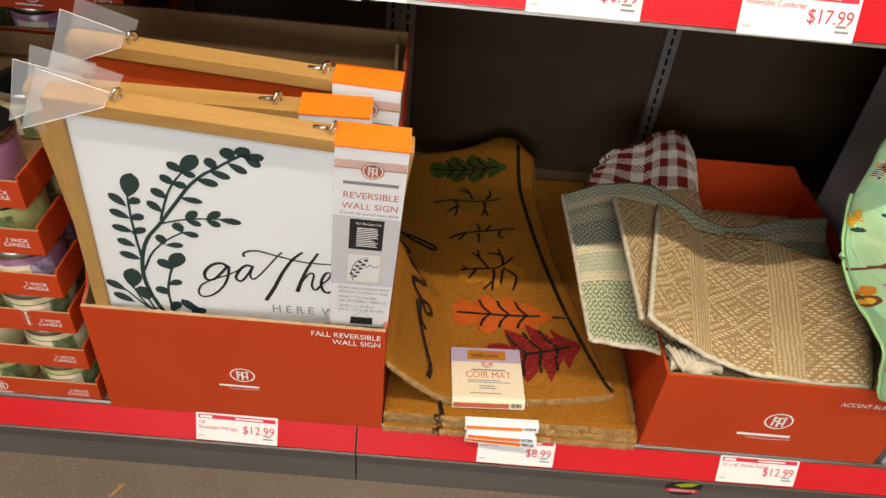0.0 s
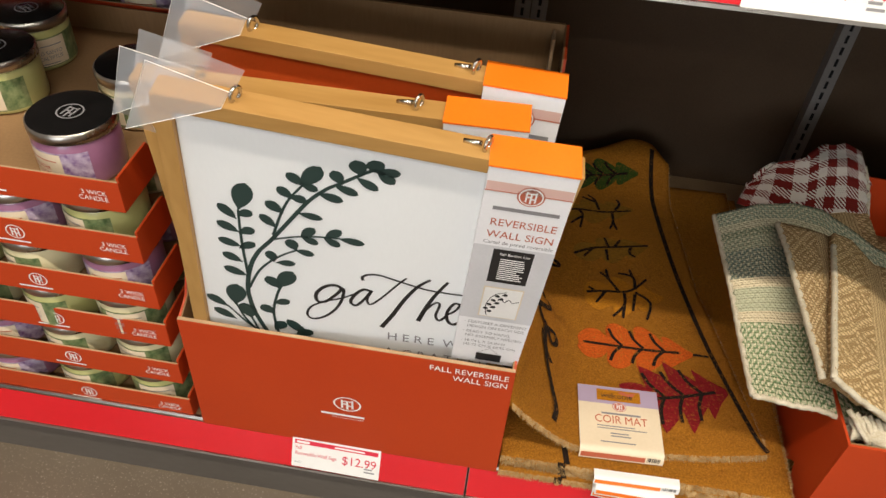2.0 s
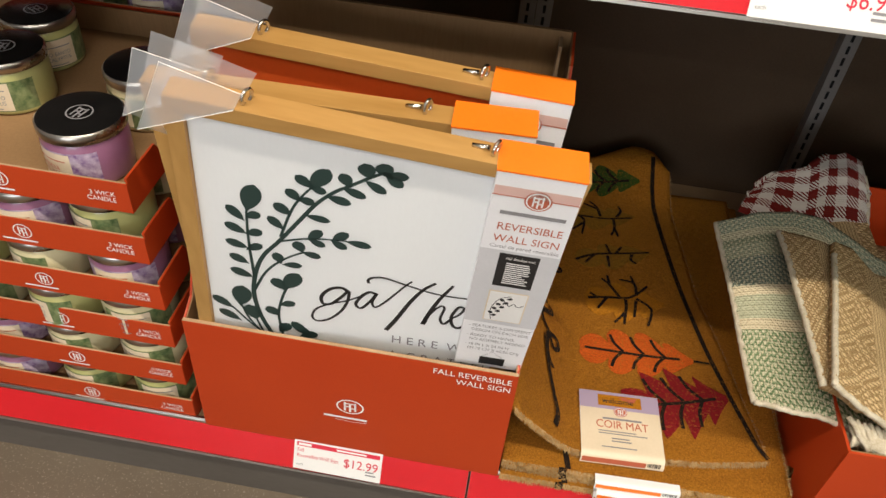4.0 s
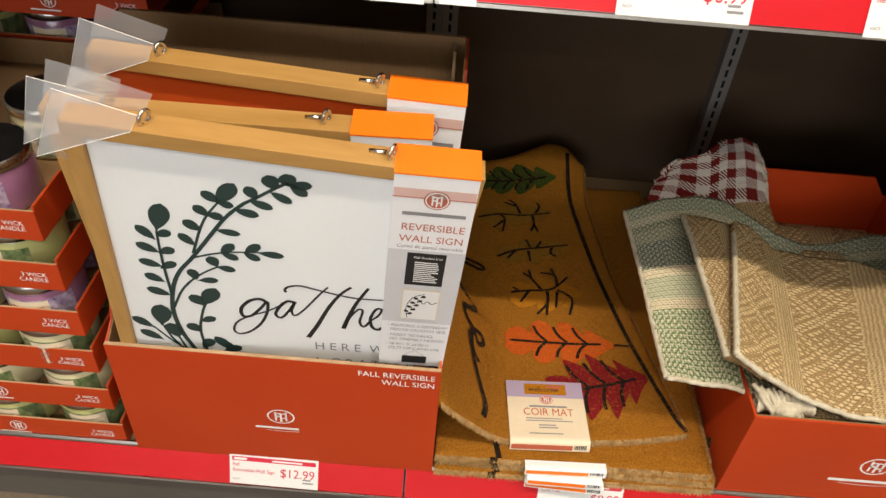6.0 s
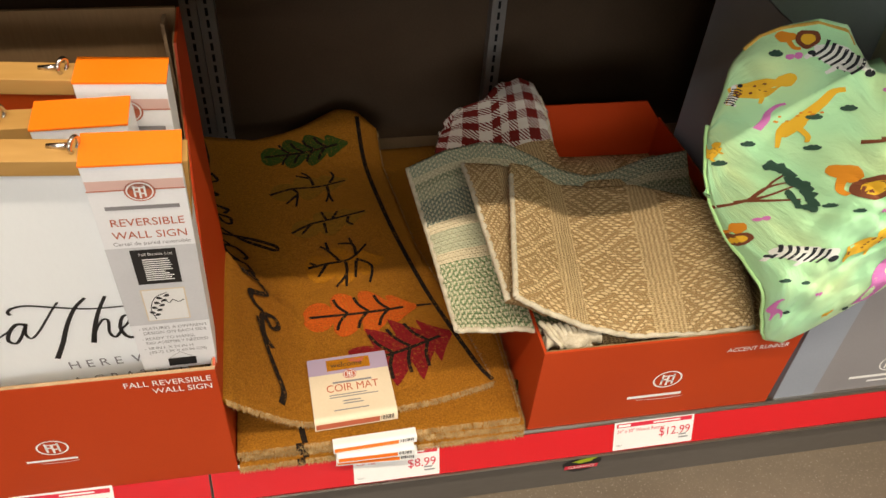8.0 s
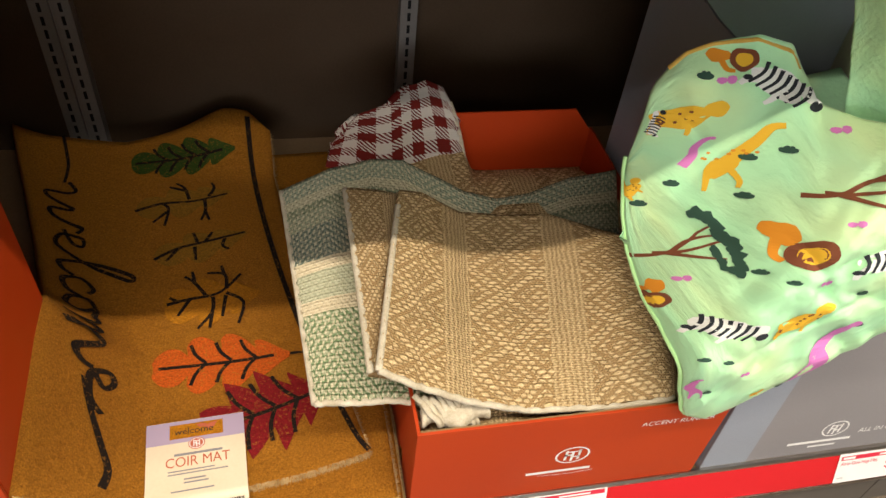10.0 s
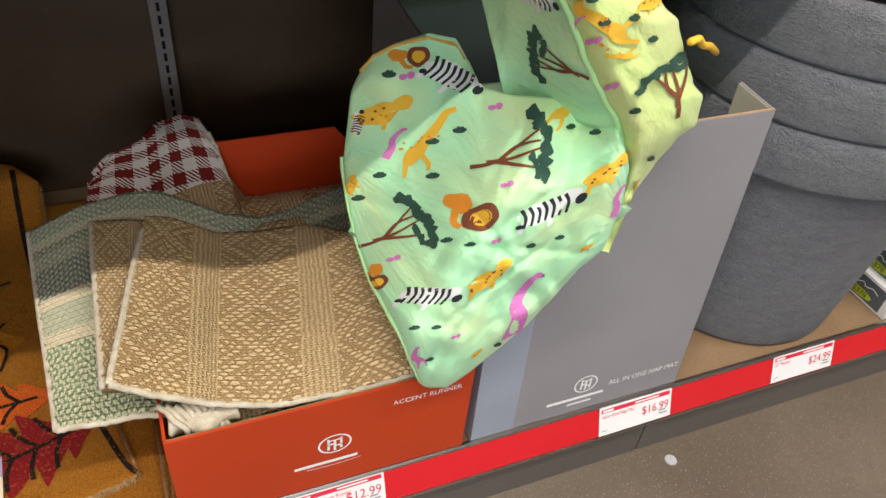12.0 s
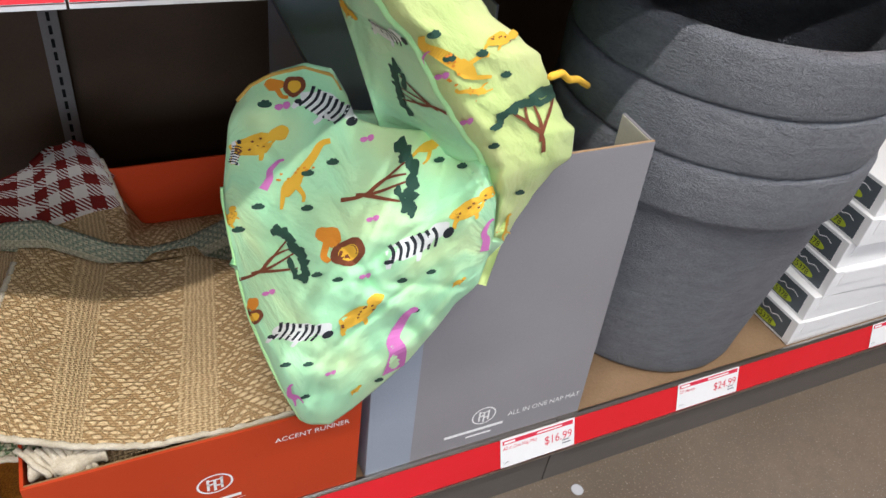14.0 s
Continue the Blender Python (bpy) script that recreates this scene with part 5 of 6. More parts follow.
def along(rows, u):
    """A place on a line of places, each with its share of the way."""
    return Vector([lerp_rows([(r[0], r[1 + k]) for r in rows], u) for k in range(3)])


GREEN_FRONT = ((0, 0.381, 0.062, 0.358), (0.25, 0.47, 0.058, 0.352), (0.4, 0.55, 0.055, 0.335), (1, 0.82, 0.05, 0.325))
GREEN_BACK = ((0, 0.357, 0.42, 0.389), (0.14, 0.43, 0.45, 0.404), (0.27, 0.50, 0.48, 0.395), (0.37, 0.55, 0.475, 0.392), (0.45, 0.59, 0.45, 0.380), (0.53, 0.642, 0.43, 0.355), (0.62, 0.70, 0.43, 0.338), (0.72, 0.76, 0.44, 0.336), (0.84, 0.83, 0.45, 0.358), (1, 0.912, 0.452, 0.364))


def green_face(u, v):
    p = along(GREEN_FRONT, u) * (1 - v) + along(GREEN_BACK, u) * v
    p.z += wrinkle(p, 9, 0.005) + 0.0016 * math.sin(u * 30) * (1 - v) - 0.030 * math.sin(math.pi * v) * min(1.0, max(0.0, (u - 0.25) / 0.2))
    return p


runner("sage, cream and blue-grey banded runner folded over the tray", green_face, 60, 50, (0.52, 0.42), 0.011, GREEN_WEAVE, (((0, 0), (0, 1)), ((0, 0), (0.6, 0))))


def beige_low(u, v):
    p = bil(u, v, (0.447, 0.050, 0.428), (0.515, 0.045, 0.392), (0.56, 0.345, 0.420), (0.449, 0.385, 0.418))
    p.z += 0.006 * math.sin(math.pi * u) + wrinkle(p, 12, 0.004, 3) + 0.004 * math.sin(math.pi * v)
    return p


BEIGE_FRONT = ((0, 0.455, 0.043, 0.438), (0.12, 0.499, 0.036, 0.409), (0.3, 0.564, 0.03, 0.376), (0.5, 0.65, 0.022, 0.350), (0.7, 0.74, 0.016, 0.346), (0.9, 0.83, 0.016, 0.352), (1, 0.872, 0.03, 0.335))
BEIGE_BACK = ((0, 0.524, 0.352, 0.437), (0.14, 0.56, 0.362, 0.420), (0.3, 0.625, 0.375, 0.366), (0.45, 0.69, 0.375, 0.350), (0.6, 0.76, 0.35, 0.372), (0.75, 0.81, 0.285, 0.398), (0.88, 0.858, 0.255, 0.402), (1, 0.905, 0.23, 0.352))


def beige_face(u, v):
    p = along(BEIGE_FRONT, u) * (1 - v) + along(BEIGE_BACK, u) * v
    full = math.exp(-((u - 0.86) / 0.16) ** 2)
    p.z += (0.004 + 0.030 * full) * math.sin(math.pi * v) ** 0.8
    p.z += wrinkle(p, 10, 0.005, 5)
    p.z -= 0.05 * max(0.0, (u - 0.93) / 0.07) ** 1.6
    return p


runner("beige jacquard runner lying folded across the tray", beige_low, 40, 50, (0.2, 0.37), 0.012, BEIGE_WEAVE, (((0, 0), (0, 1)),))
runner("beige jacquard runner with diamond bands, its end draped over the tray", beige_face, 70, 56, (0.42, 0.36), 0.011, BEIGE_WEAVE, (((0, 0), (0.93, 0)), ((0, 0), (0, 0.9))),
       tassels=[((0.500 + 0.010 * i, 0.046 - 0.002 * (i % 3), 0.374 - 0.002 * i), (0.030 - 0.003 * i, -0.030 + 0.006 * (i % 3), -0.018 - 0.004 * (i % 2))) for i in range(8)])


def roll_end(u, v):
    a = u * 5.6
    r = 0.018 - 0.002 * u
    return Vector((0.509 + v * 0.085, 0.034 + r * math.cos(a) + 0.008 * math.sin(9 * v), 0.343 + r * math.sin(a) * 0.8 + wrinkle(Vector((u, v, 0)), 6, 0.003)))


runner("rolled end of a beige fringed runner hanging over the tray edge", roll_end, 30, 16, (0.1, 0.12), 0.004, HEM)


def fill_face(u, v):
    p = bil(u, v, (0.507, 0.016, 0.318), (0.914, 0.016, 0.318), (0.914, 0.59, 0.333), (0.507, 0.59, 0.345))
    p.z += wrinkle(p, 14, 0.003, 8) - 0.075 * min(1.0, max(0.0, (u - 0.40) / 0.08)) * min(1.0, max(0.0, (v - 0.70) / 0.06))
    return p


runner("stack of folded brown woven runners filling the tray", fill_face, 40, 50, (0.41, 0.57), 0.15, BEIGE_WEAVE)


def brown_roll(u, v):
    a = v * 2.9
    return Vector((0.66 + 0.235 * u, 0.50 - 0.05 * math.cos(a), 0.275 + 0.03 * math.sin(a) + 0.004 * math.sin(u * 25)))


runner("folded taupe runner with dark stitched edge at the tray's back", brown_roll, 30, 16, (0.24, 0.14), 0.006, BEIGE_WEAVE)


GINGHAM_LOW = ((0, 0.43, 0.545, 0.325), (0.5, 0.56, 0.50, 0.32), (1, 0.678, 0.535, 0.30))
GINGHAM_TOP = ((0, 0.458, 0.583, 0.368), (0.18, 0.49, 0.59, 0.392), (0.38, 0.545, 0.585, 0.412), (0.6, 0.583, 0.635, 0.424), (0.8, 0.613, 0.655, 0.430), (0.93, 0.64, 0.64, 0.424), (1, 0.652, 0.622, 0.404))


def gingham_face(u, v):
    """A folded corner standing up behind the other runners."""
    p = along(GINGHAM_LOW, u) * (1 - v) + along(GINGHAM_TOP, u) * v
    p.y += 0.016 * math.sin(u * 5.5) * v - 0.03 * math.exp(-((u - 0.32) / 0.10) ** 2) * (1 - v) + wrinkle(Vector((p.x, v, p.z)), 14, 0.006, 2)
    p.z += 0.012 * math.sin(math.pi * v)
    return p


runner("red and white houndstooth runner, a corner standing up", gingham_face, 44, 40, (0.25, 0.21), 0.009, GINGHAM, (((1, 0), (1, 1)),))


# ---- nap mat carton ----
NX0, NX1, NTOP, NBACK = 0.938, 1.333, 0.700, 0.555


def leant(bm):
    """The carton's front leans back towards its top and its right side leans in."""
    for v in bm.verts:
        f = (v.co.z - z0) / (NTOP - z0)
        v.co.x -= 0.014 * f * max(0.0, (v.co.x - NX0) / (NX1 - NX0))
        v.co.y += 0.020 * f * max(0.0, 1 - v.co.y / NBACK)
    return bm


nap_box = thing("grey_carton", "tall grey printed cardboard carton holding folded nap mats", "box", (1.135, 0.26, DECK_Z))
part("front_panel", leant(boxed((NX0, 0.005, z0), (NX1, 0.009, NTOP), 0.001)), NAP_GREY, nap_box)
part("front_edge", leant(boxed((NX0 + 0.001, 0.0055, NTOP + 0.0002), (NX1 - 0.001, 0.0088, NTOP + 0.0012))), EDGE, nap_box, "raw corrugated top edge")
part("front_lining", leant(boxed((NX0 + 0.0045, 0.0093, z0), (NX1 - 0.0045, 0.011, NTOP - 0.001))), CREAM_IN, nap_box, "pale uncoated inside")
part("blue_margin", leant(boxed((NX0 + 0.0005, 0.0042, z0 + 0.001), (NX0 + 0.075, 0.0047, NTOP - 0.001))), NAP_BLUE, nap_box, "pale blue printed margin")
left = [(0.0092, z0), (0.0092, NTOP), (0.36, 0.690), (NBACK, 0.705), (NBACK, z0)]
part("side_panel", leant(prism(left, "x", NX0, NX0 + 0.004)), NAP_BLUE, nap_box, "pale blue side")
part("side_lining", leant(prism([(p + 0.001, q - 0.001) for p, q in left], "x", NX0 + 0.0042, NX0 + 0.0055)), CREAM_IN, nap_box)
right = [(0.0092, z0), (0.0092, NTOP), (0.078, NTOP + 0.003), (0.080, 0.585), (0.47, 0.585), (0.475, 0.70), (NBACK, 0.705), (NBACK, z0)]
part("side_panel", leant(prism(right, "x", NX1 - 0.004, NX1)), NAP_GREY, nap_box)
part("side_lining", leant(prism([(p + 0.0006, q - 0.0012) for p, q in right], "x", NX1 - 0.0056, NX1 - 0.0042)), CREAM_IN, nap_box, "pale uncoated inside")
part("back_panel", leant(boxed((NX0 + 0.006, NBACK - 0.004, z0), (NX1 - 0.006, NBACK - 0.0003, 0.70))), NAP_BLUE, nap_box)
bm = emblem(bmesh.new(), 1.138, 0.224, 0.022, 0.9)
bars(bm, 1.07, 0.190, 0.145, 0.0065, 1, 0.01)
bars(bm, 1.11, 0.178, 0.06, 0.0045, 1, 0.01, 4)
part("maker_mark", leant(laid(bm, plane_map((0, 0.0044, 0), (1, 0, 0), (0, 0, 1)))), WHITE_INK, nap_box, "white printed maker's mark")
part("product_lettering", leant(laid(words(bmesh.new(), "ALL IN ONE NAP MAT", 1.325, 0.205, 0.0158, "RIGHT", 0.9), plane_map((0, 0.0044, 0), (1, 0, 0), (0, 0, 1)))), WHITE_INK, nap_box)

# ---- nap mat: a quilted blanket spilling out of the carton ----
LOW = ((0.750, 0.744), (0.758, 0.661), (0.768, 0.59), (0.787, 0.515), (0.806, 0.448), (0.827, 0.386), (0.838, 0.373), (0.865, 0.362), (0.896, 0.383), (0.941, 0.424), (0.97, 0.454), (1.004, 0.504), (1.023, 0.538), (1.044, 0.556), (1.052, 0.567), (1.059, 0.63))
HIGH = ((0.750, 0.76), (0.759, 0.833), (0.768, 0.851), (0.78, 0.865), (0.797, 0.874), (0.827, 0.881), (0.852, 0.873), (0.867, 0.846), (0.876, 0.821), (0.905, 0.807), (0.948, 0.798), (0.98, 0.791), (1.0, 0.789), (1.025, 0.754), (1.053, 0.693), (1.059, 0.64))
DRX, DRW = 0.750, 0.309


# creases: direction, offset, depth and width
CREASES = ((0.9, 1.03, 0.008, 0.006), (0.75, 1.065, -0.007, 0.008), (-0.5, 0.44, 0.007, 0.007), (1.25, 0.86, 0.007, 0.007), (-0.85, 0.19, 0.006, 0.006), (0.55, 1.09, 0.007, 0.006), (-0.25, 0.70, 0.006, 0.006), (2.2, -0.02, 0.007, 0.007))


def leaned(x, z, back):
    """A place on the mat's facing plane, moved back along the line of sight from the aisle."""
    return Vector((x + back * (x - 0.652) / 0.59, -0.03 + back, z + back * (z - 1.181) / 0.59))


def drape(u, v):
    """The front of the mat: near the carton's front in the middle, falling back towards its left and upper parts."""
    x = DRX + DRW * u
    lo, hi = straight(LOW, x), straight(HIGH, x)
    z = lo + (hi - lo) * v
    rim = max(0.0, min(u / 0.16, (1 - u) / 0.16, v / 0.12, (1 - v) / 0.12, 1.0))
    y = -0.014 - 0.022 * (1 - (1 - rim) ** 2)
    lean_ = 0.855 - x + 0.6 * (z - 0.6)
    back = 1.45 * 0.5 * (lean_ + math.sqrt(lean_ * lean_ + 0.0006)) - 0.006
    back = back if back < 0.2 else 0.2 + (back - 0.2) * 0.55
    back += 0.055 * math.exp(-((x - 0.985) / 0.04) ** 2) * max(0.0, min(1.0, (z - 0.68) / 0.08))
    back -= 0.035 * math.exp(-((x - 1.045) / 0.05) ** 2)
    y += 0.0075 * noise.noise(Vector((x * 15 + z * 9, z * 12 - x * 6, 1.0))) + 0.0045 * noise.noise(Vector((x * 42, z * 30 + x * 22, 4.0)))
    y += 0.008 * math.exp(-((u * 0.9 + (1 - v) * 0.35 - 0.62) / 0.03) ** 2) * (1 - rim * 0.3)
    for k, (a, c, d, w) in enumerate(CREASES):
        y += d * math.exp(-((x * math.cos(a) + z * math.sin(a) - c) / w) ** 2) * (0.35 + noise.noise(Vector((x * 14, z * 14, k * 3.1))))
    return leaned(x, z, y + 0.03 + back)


LOBE_LEFT = ((0.565, 1.049), (0.622, 1.056), (0.655, 1.057), (0.697, 1.052), (0.734, 1.036), (0.756, 1.024), (0.792, 0.996), (0.811, 0.982), (0.847, 0.958), (0.881, 0.939), (0.895, 0.929), (0.923, 0.902), (0.97, 0.862))
LOBE_RIGHT = ((0.565, 1.056), (0.619, 1.072), (0.651, 1.083), (0.688, 1.1), (0.721, 1.120), (0.737, 1.142), (0.774, 1.137), (0.794, 1.116), (0.833, 1.090), (0.869, 1.07), (0.886, 1.046), (0.917, 1.003), (0.97, 0.95))
LOBE_Z, LOBE_H = 0.565, 0.405


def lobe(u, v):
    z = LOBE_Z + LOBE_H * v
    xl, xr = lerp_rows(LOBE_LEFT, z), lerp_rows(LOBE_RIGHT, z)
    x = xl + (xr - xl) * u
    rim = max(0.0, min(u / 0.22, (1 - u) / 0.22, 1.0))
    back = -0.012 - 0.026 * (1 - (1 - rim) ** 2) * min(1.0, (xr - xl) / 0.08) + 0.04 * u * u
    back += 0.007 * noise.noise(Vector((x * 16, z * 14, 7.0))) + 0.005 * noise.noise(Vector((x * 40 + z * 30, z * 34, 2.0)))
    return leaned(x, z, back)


def inner(u, v):
    a = Vector((0.969, 0.12, 0.70)) * (1 - v) + Vector((0.915, 0.15, 0.87)) * v
    w = 0.445 + 0.533 * v
    b = lobe(0.0, w) + Vector((0.004, 0.006, 0))
    p = a * (1 - u) + b * u
    p.y += 0.02 * math.sin(u * 6) + 0.006 * noise.noise(Vector((p.x * 18, p.z * 18, 3.0)))
    return p


def deep(u, v):
    p = bil(u, v, (0.985, 0.10, 0.47), (1.29, 0.06, 0.45), (1.29, 0.50, 0.52), (0.985, 0.50, 0.53))
    p.z += wrinkle(p, 8, 0.010, 6) - 0.02 * math.sin(math.pi * u)
    return p


nap = thing("nap_mat", "mint-green quilted nap mat with jungle print spilling from the carton", "nap mat", (0.95, 0.0, 0.36))
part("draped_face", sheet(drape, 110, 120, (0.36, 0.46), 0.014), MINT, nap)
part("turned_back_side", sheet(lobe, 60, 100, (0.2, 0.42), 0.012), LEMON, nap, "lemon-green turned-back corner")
part("inner_fold", sheet(inner, 30, 34, (0.15, 0.24), 0.006), MINT, nap)
packed = thing("nap_mat", "folded mint nap mat packed inside the carton", "nap mat", (1.13, 0.27, 0.5))
part("folded_body", sheet(deep, 40, 40, (0.36, 0.4), 0.12), MINT, packed)
for i, (cx, cy) in enumerate(((1.0, 0.3), (1.1, 0.2), (1.2, 0.35), (1.06, 0.4), (1.24, 0.22))):
    def on_deep(u, v):
        return deep((u - 0.985) / 0.315, (v - 0.08) / 0.42) + Vector((0, -0.001, 0.003))
    part("printed_patch", laid(blob(bmesh.new(), cx, cy, 0.03, 0.018, 0.5 * i, 0.2, seed=i), on_deep), (PRINT_ORANGE, PRINT_PINK, PRINT_LEAF, PRINT_BLACK, PRINT_YELLOW)[i], packed)


def edge_pts(fn, path, n, out):
    pts = []
    for k in range(n + 1):
        s = k / n * (len(path) - 1)
        i = min(int(s), len(path) - 2)
        f = s - i
        u, v = (path[i][0] + (path[i + 1][0] - path[i][0]) * f, path[i][1] + (path[i + 1][1] - path[i][1]) * f)
        pts.append(fn(u, v) + out)
    return pts


part("piping", tube(edge_pts(drape, ((0, 1), (0, 0.5), (0, 0), (0.5, 0), (1, 0), (1, 0.5)), 160, Vector((0, 0.005, 0))), 0.0034, 8), PIPING, nap, "stitched mint edge", True)
part("hem_band", tube(edge_pts(drape, ((0.06, 0.99), (0.2, 0.99), (0.36, 0.985)), 80, Vector((0, 0.004, -0.001))), 0.0036, 8), HEM_OCHRE, nap, "ochre turned-in hem", True)
part("piping", tube(edge_pts(lobe, ((0, 0), (0, 0.5), (0, 1)), 90, Vector((-0.001, 0.003, 0))), 0.0042, 8), PIPING, nap, "stitched mint edge", True)
part("tie", tube([(1.085, -0.034, 0.846), (1.11, -0.018, 0.840), (1.13, -0.006, 0.824), (1.155, 0.010, 0.814), (1.182, 0.024, 0.796)], 0.0042, 6), PRINT_YELLOW, nap, "yellow fabric tie", True)


def on_cloth(fn, lift):
    def put(u, v):
        p = fn(u, v)
        n = (fn(u + 0.01, v) - fn(u - 0.01, v)).cross(fn(u, v + 0.01) - fn(u, v - 0.01)).normalized()
        return p + n * lift
    return put


def xz_drape(x, z):
    u = (x - DRX) / DRW
    lo, hi = straight(LOW, x), straight(HIGH, x)
    v = (z - lo) / (hi - lo)
    return on_cloth(drape, 0.0011)(min(1.0, max(0.0, u)), min(1.0, max(0.0, v)))


def xz_lobe(x, z):
    v = (z - LOBE_Z) / LOBE_H
    xl, xr = lerp_rows(LOBE_LEFT, z), lerp_rows(LOBE_RIGHT, z)
    return on_cloth(lobe, 0.0020)(min(1.0, max(0.0, (x - xl) / (xr - xl))), v)


def xz_inner(x, z):
    return on_cloth(inner, 0.0011)(x / 0.15, z / 0.2)


def raised(fn, extra):
    return lambda x, z: fn(x, z) + Vector((0, -extra, extra * 0.3))


def tree_print(fn, x, z, s, turn):
    """A flat-topped tree: brown stem with forks, and a dark crown."""
    ca, sa = math.cos(turn), math.sin(turn)

    def r(p, q):
        return (x + s * (p * ca - q * sa), z + s * (p * sa + q * ca))
    bm = bmesh.new()
    for pts in (((0, -0.5), (0.02, -0.15), (-0.3, 0.4)), ((0.0, -0.3), (0.05, 0.0), (0.0, 0.42)), ((0.02, -0.2), (0.2, 0.1), (0.32, 0.35)), ((0.02, -0.12), (-0.12, 0.1), (-0.12, 0.4))):
        stroke(bm, [r(*p) for p in pts], s * 0.07, s * 0.03)
    part("printed_stem", laid(bm, fn), PRINT_BROWN, nap)
    bm = bmesh.new()
    rnd = random.Random(int(x * 977))
    for k in range(13):
        cx = -0.56 + 1.12 * k / 12
        px, pz = r(cx, 0.47 - 0.30 * cx * cx + rnd.uniform(-0.05, 0.05))
        blob(bm, px, pz, s * rnd.uniform(0.07, 0.13), s * rnd.uniform(0.05, 0.10), turn, 0.16, 12, k)
    for k in range(4):
        px, pz = r(0.12 + 0.11 * k, 0.30 + rnd.uniform(-0.04, 0.04))
        blob(bm, px, pz, s * 0.09, s * 0.05, turn, 0.18, 10, k)
    part("printed_crown", laid(bm, raised(fn, 0.0004)), PRINT_LEAF, nap)


def patch_print(fn, x, z, s, turn, kind, seed):
    """A plain printed patch: a body, a round end and marks in its own colours."""
    ca, sa = math.cos(turn), math.sin(turn)

    def r(p, q):
        return (x + s * (p * ca - q * sa), z + s * (p * sa + q * ca))
    main, dark = {"orange": (PRINT_ORANGE, PRINT_BROWN), "yellow": (PRINT_YELLOW, PRINT_BROWN), "stripe": (PRINT_WHITE, PRINT_BLACK), "pink": (PRINT_PINK, PRINT_PINK), "long": (PRINT_YELLOW, PRINT_ORANGE)}[kind]
    bm = bmesh.new()
    if kind == "orange":
        blob(bm, *r(-0.34, 0.14), s * 0.30, s * 0.19, turn - 0.3, 0.1, seed=seed)
        stroke(bm, [r(-0.3, 0.0), r(-0.2, -0.3), r(-0.02, -0.38)], s * 0.16, s * 0.10)
    elif kind == "pink":
        stroke(bm, [r(*p) for p in ((-0.3, -0.6), (-0.05, -0.2), (0.0, 0.15), (0.3, 0.45), (0.45, 0.5))], s * 0.34, s * 0.08)
    elif kind == "long":
        stroke(bm, [r(*p) for p in ((-0.25, -0.1), (0.05, 0.1), (0.35, 0.3), (0.6, 0.5), (0.8, 0.48))], s * 0.26, s * 0.12)
        blob(bm, *r(-0.3, -0.14), s * 0.30, s * 0.17, turn + 0.5, 0.1, seed=seed)
        stroke(bm, [r(-0.5, -0.2), r(-0.62, -0.45), r(-0.7, -0.6)], s * 0.12, s * 0.06)
        stroke(bm, [r(-0.2, -0.2), r(-0.15, -0.5), r(-0.22, -0.66)], s * 0.12, s * 0.06)
    else:
        blob(bm, *r(-0.12, 0.0), s * 0.46, s * 0.24, turn, 0.1, seed=seed)
        blob(bm, *r(0.42, 0.12), s * 0.20, s * 0.17, turn, 0.06, seed=seed)
        stroke(bm, [r(-0.42, -0.08), r(-0.56, -0.2), r(-0.6, -0.32)], s * 0.16, s * 0.08)
        stroke(bm, [r(0.0, -0.1), r(-0.02, -0.28), r(-0.06, -0.4)], s * 0.14, s * 0.07)
    part("printed_patch", laid(bm, fn), main, nap)
    bm = bmesh.new()
    rnd = random.Random(seed)
    if kind == "orange":
        blob(bm, *r(0.22, -0.08), s * 0.34, s * 0.34, turn, 0.06, 20, seed)
        part("printed_ring", laid(bm, raised(fn, 0.0005)), dark, nap)
        bm = blob(bmesh.new(), *r(0.22, -0.08), s * 0.2, s * 0.2, turn, 0.05, 16, seed)
        part("printed_disc", laid(bm, raised(fn, 0.0010)), PRINT_YELLOW, nap)
        return
    if kind == "stripe":
        for i in range(7):
            p = -0.5 + i * 0.135
            stroke(bm, [r(p, 0.22), r(p + 0.05, 0.02), r(p - 0.02, -0.22)], s * 0.07, s * 0.05, 3)
        blob(bm, *r(0.58, -0.02), s * 0.12, s * 0.10, turn + 0.8)
        blob(bm, *r(-0.58, -0.16), s * 0.07, s * 0.05)
    elif kind in ("yellow", "long"):
        for i in range(9):
            blob(bm, *r(rnd.uniform(-0.5, 0.35), rnd.uniform(-0.12, 0.12) + (0.15 if kind == "long" else 0)), s * 0.035, s * 0.03, n=6, rings=1)
    else:
        blob(bm, *r(0.45, 0.5), s * 0.08, s * 0.06)
    part("printed_mark", laid(bm, raised(fn, 0.0005)), dark, nap)


for fn, x, z, s, t in ((xz_drape, 0.906, 0.733, 0.080, -1.4), (xz_drape, 0.792, 0.657, 0.068, -1.2), (xz_lobe, 1.084, 0.787, 0.078, 0.42), (xz_inner, 0.10, 0.075, 0.062, 1.35)):
    tree_print(fn, x, z, s, t)
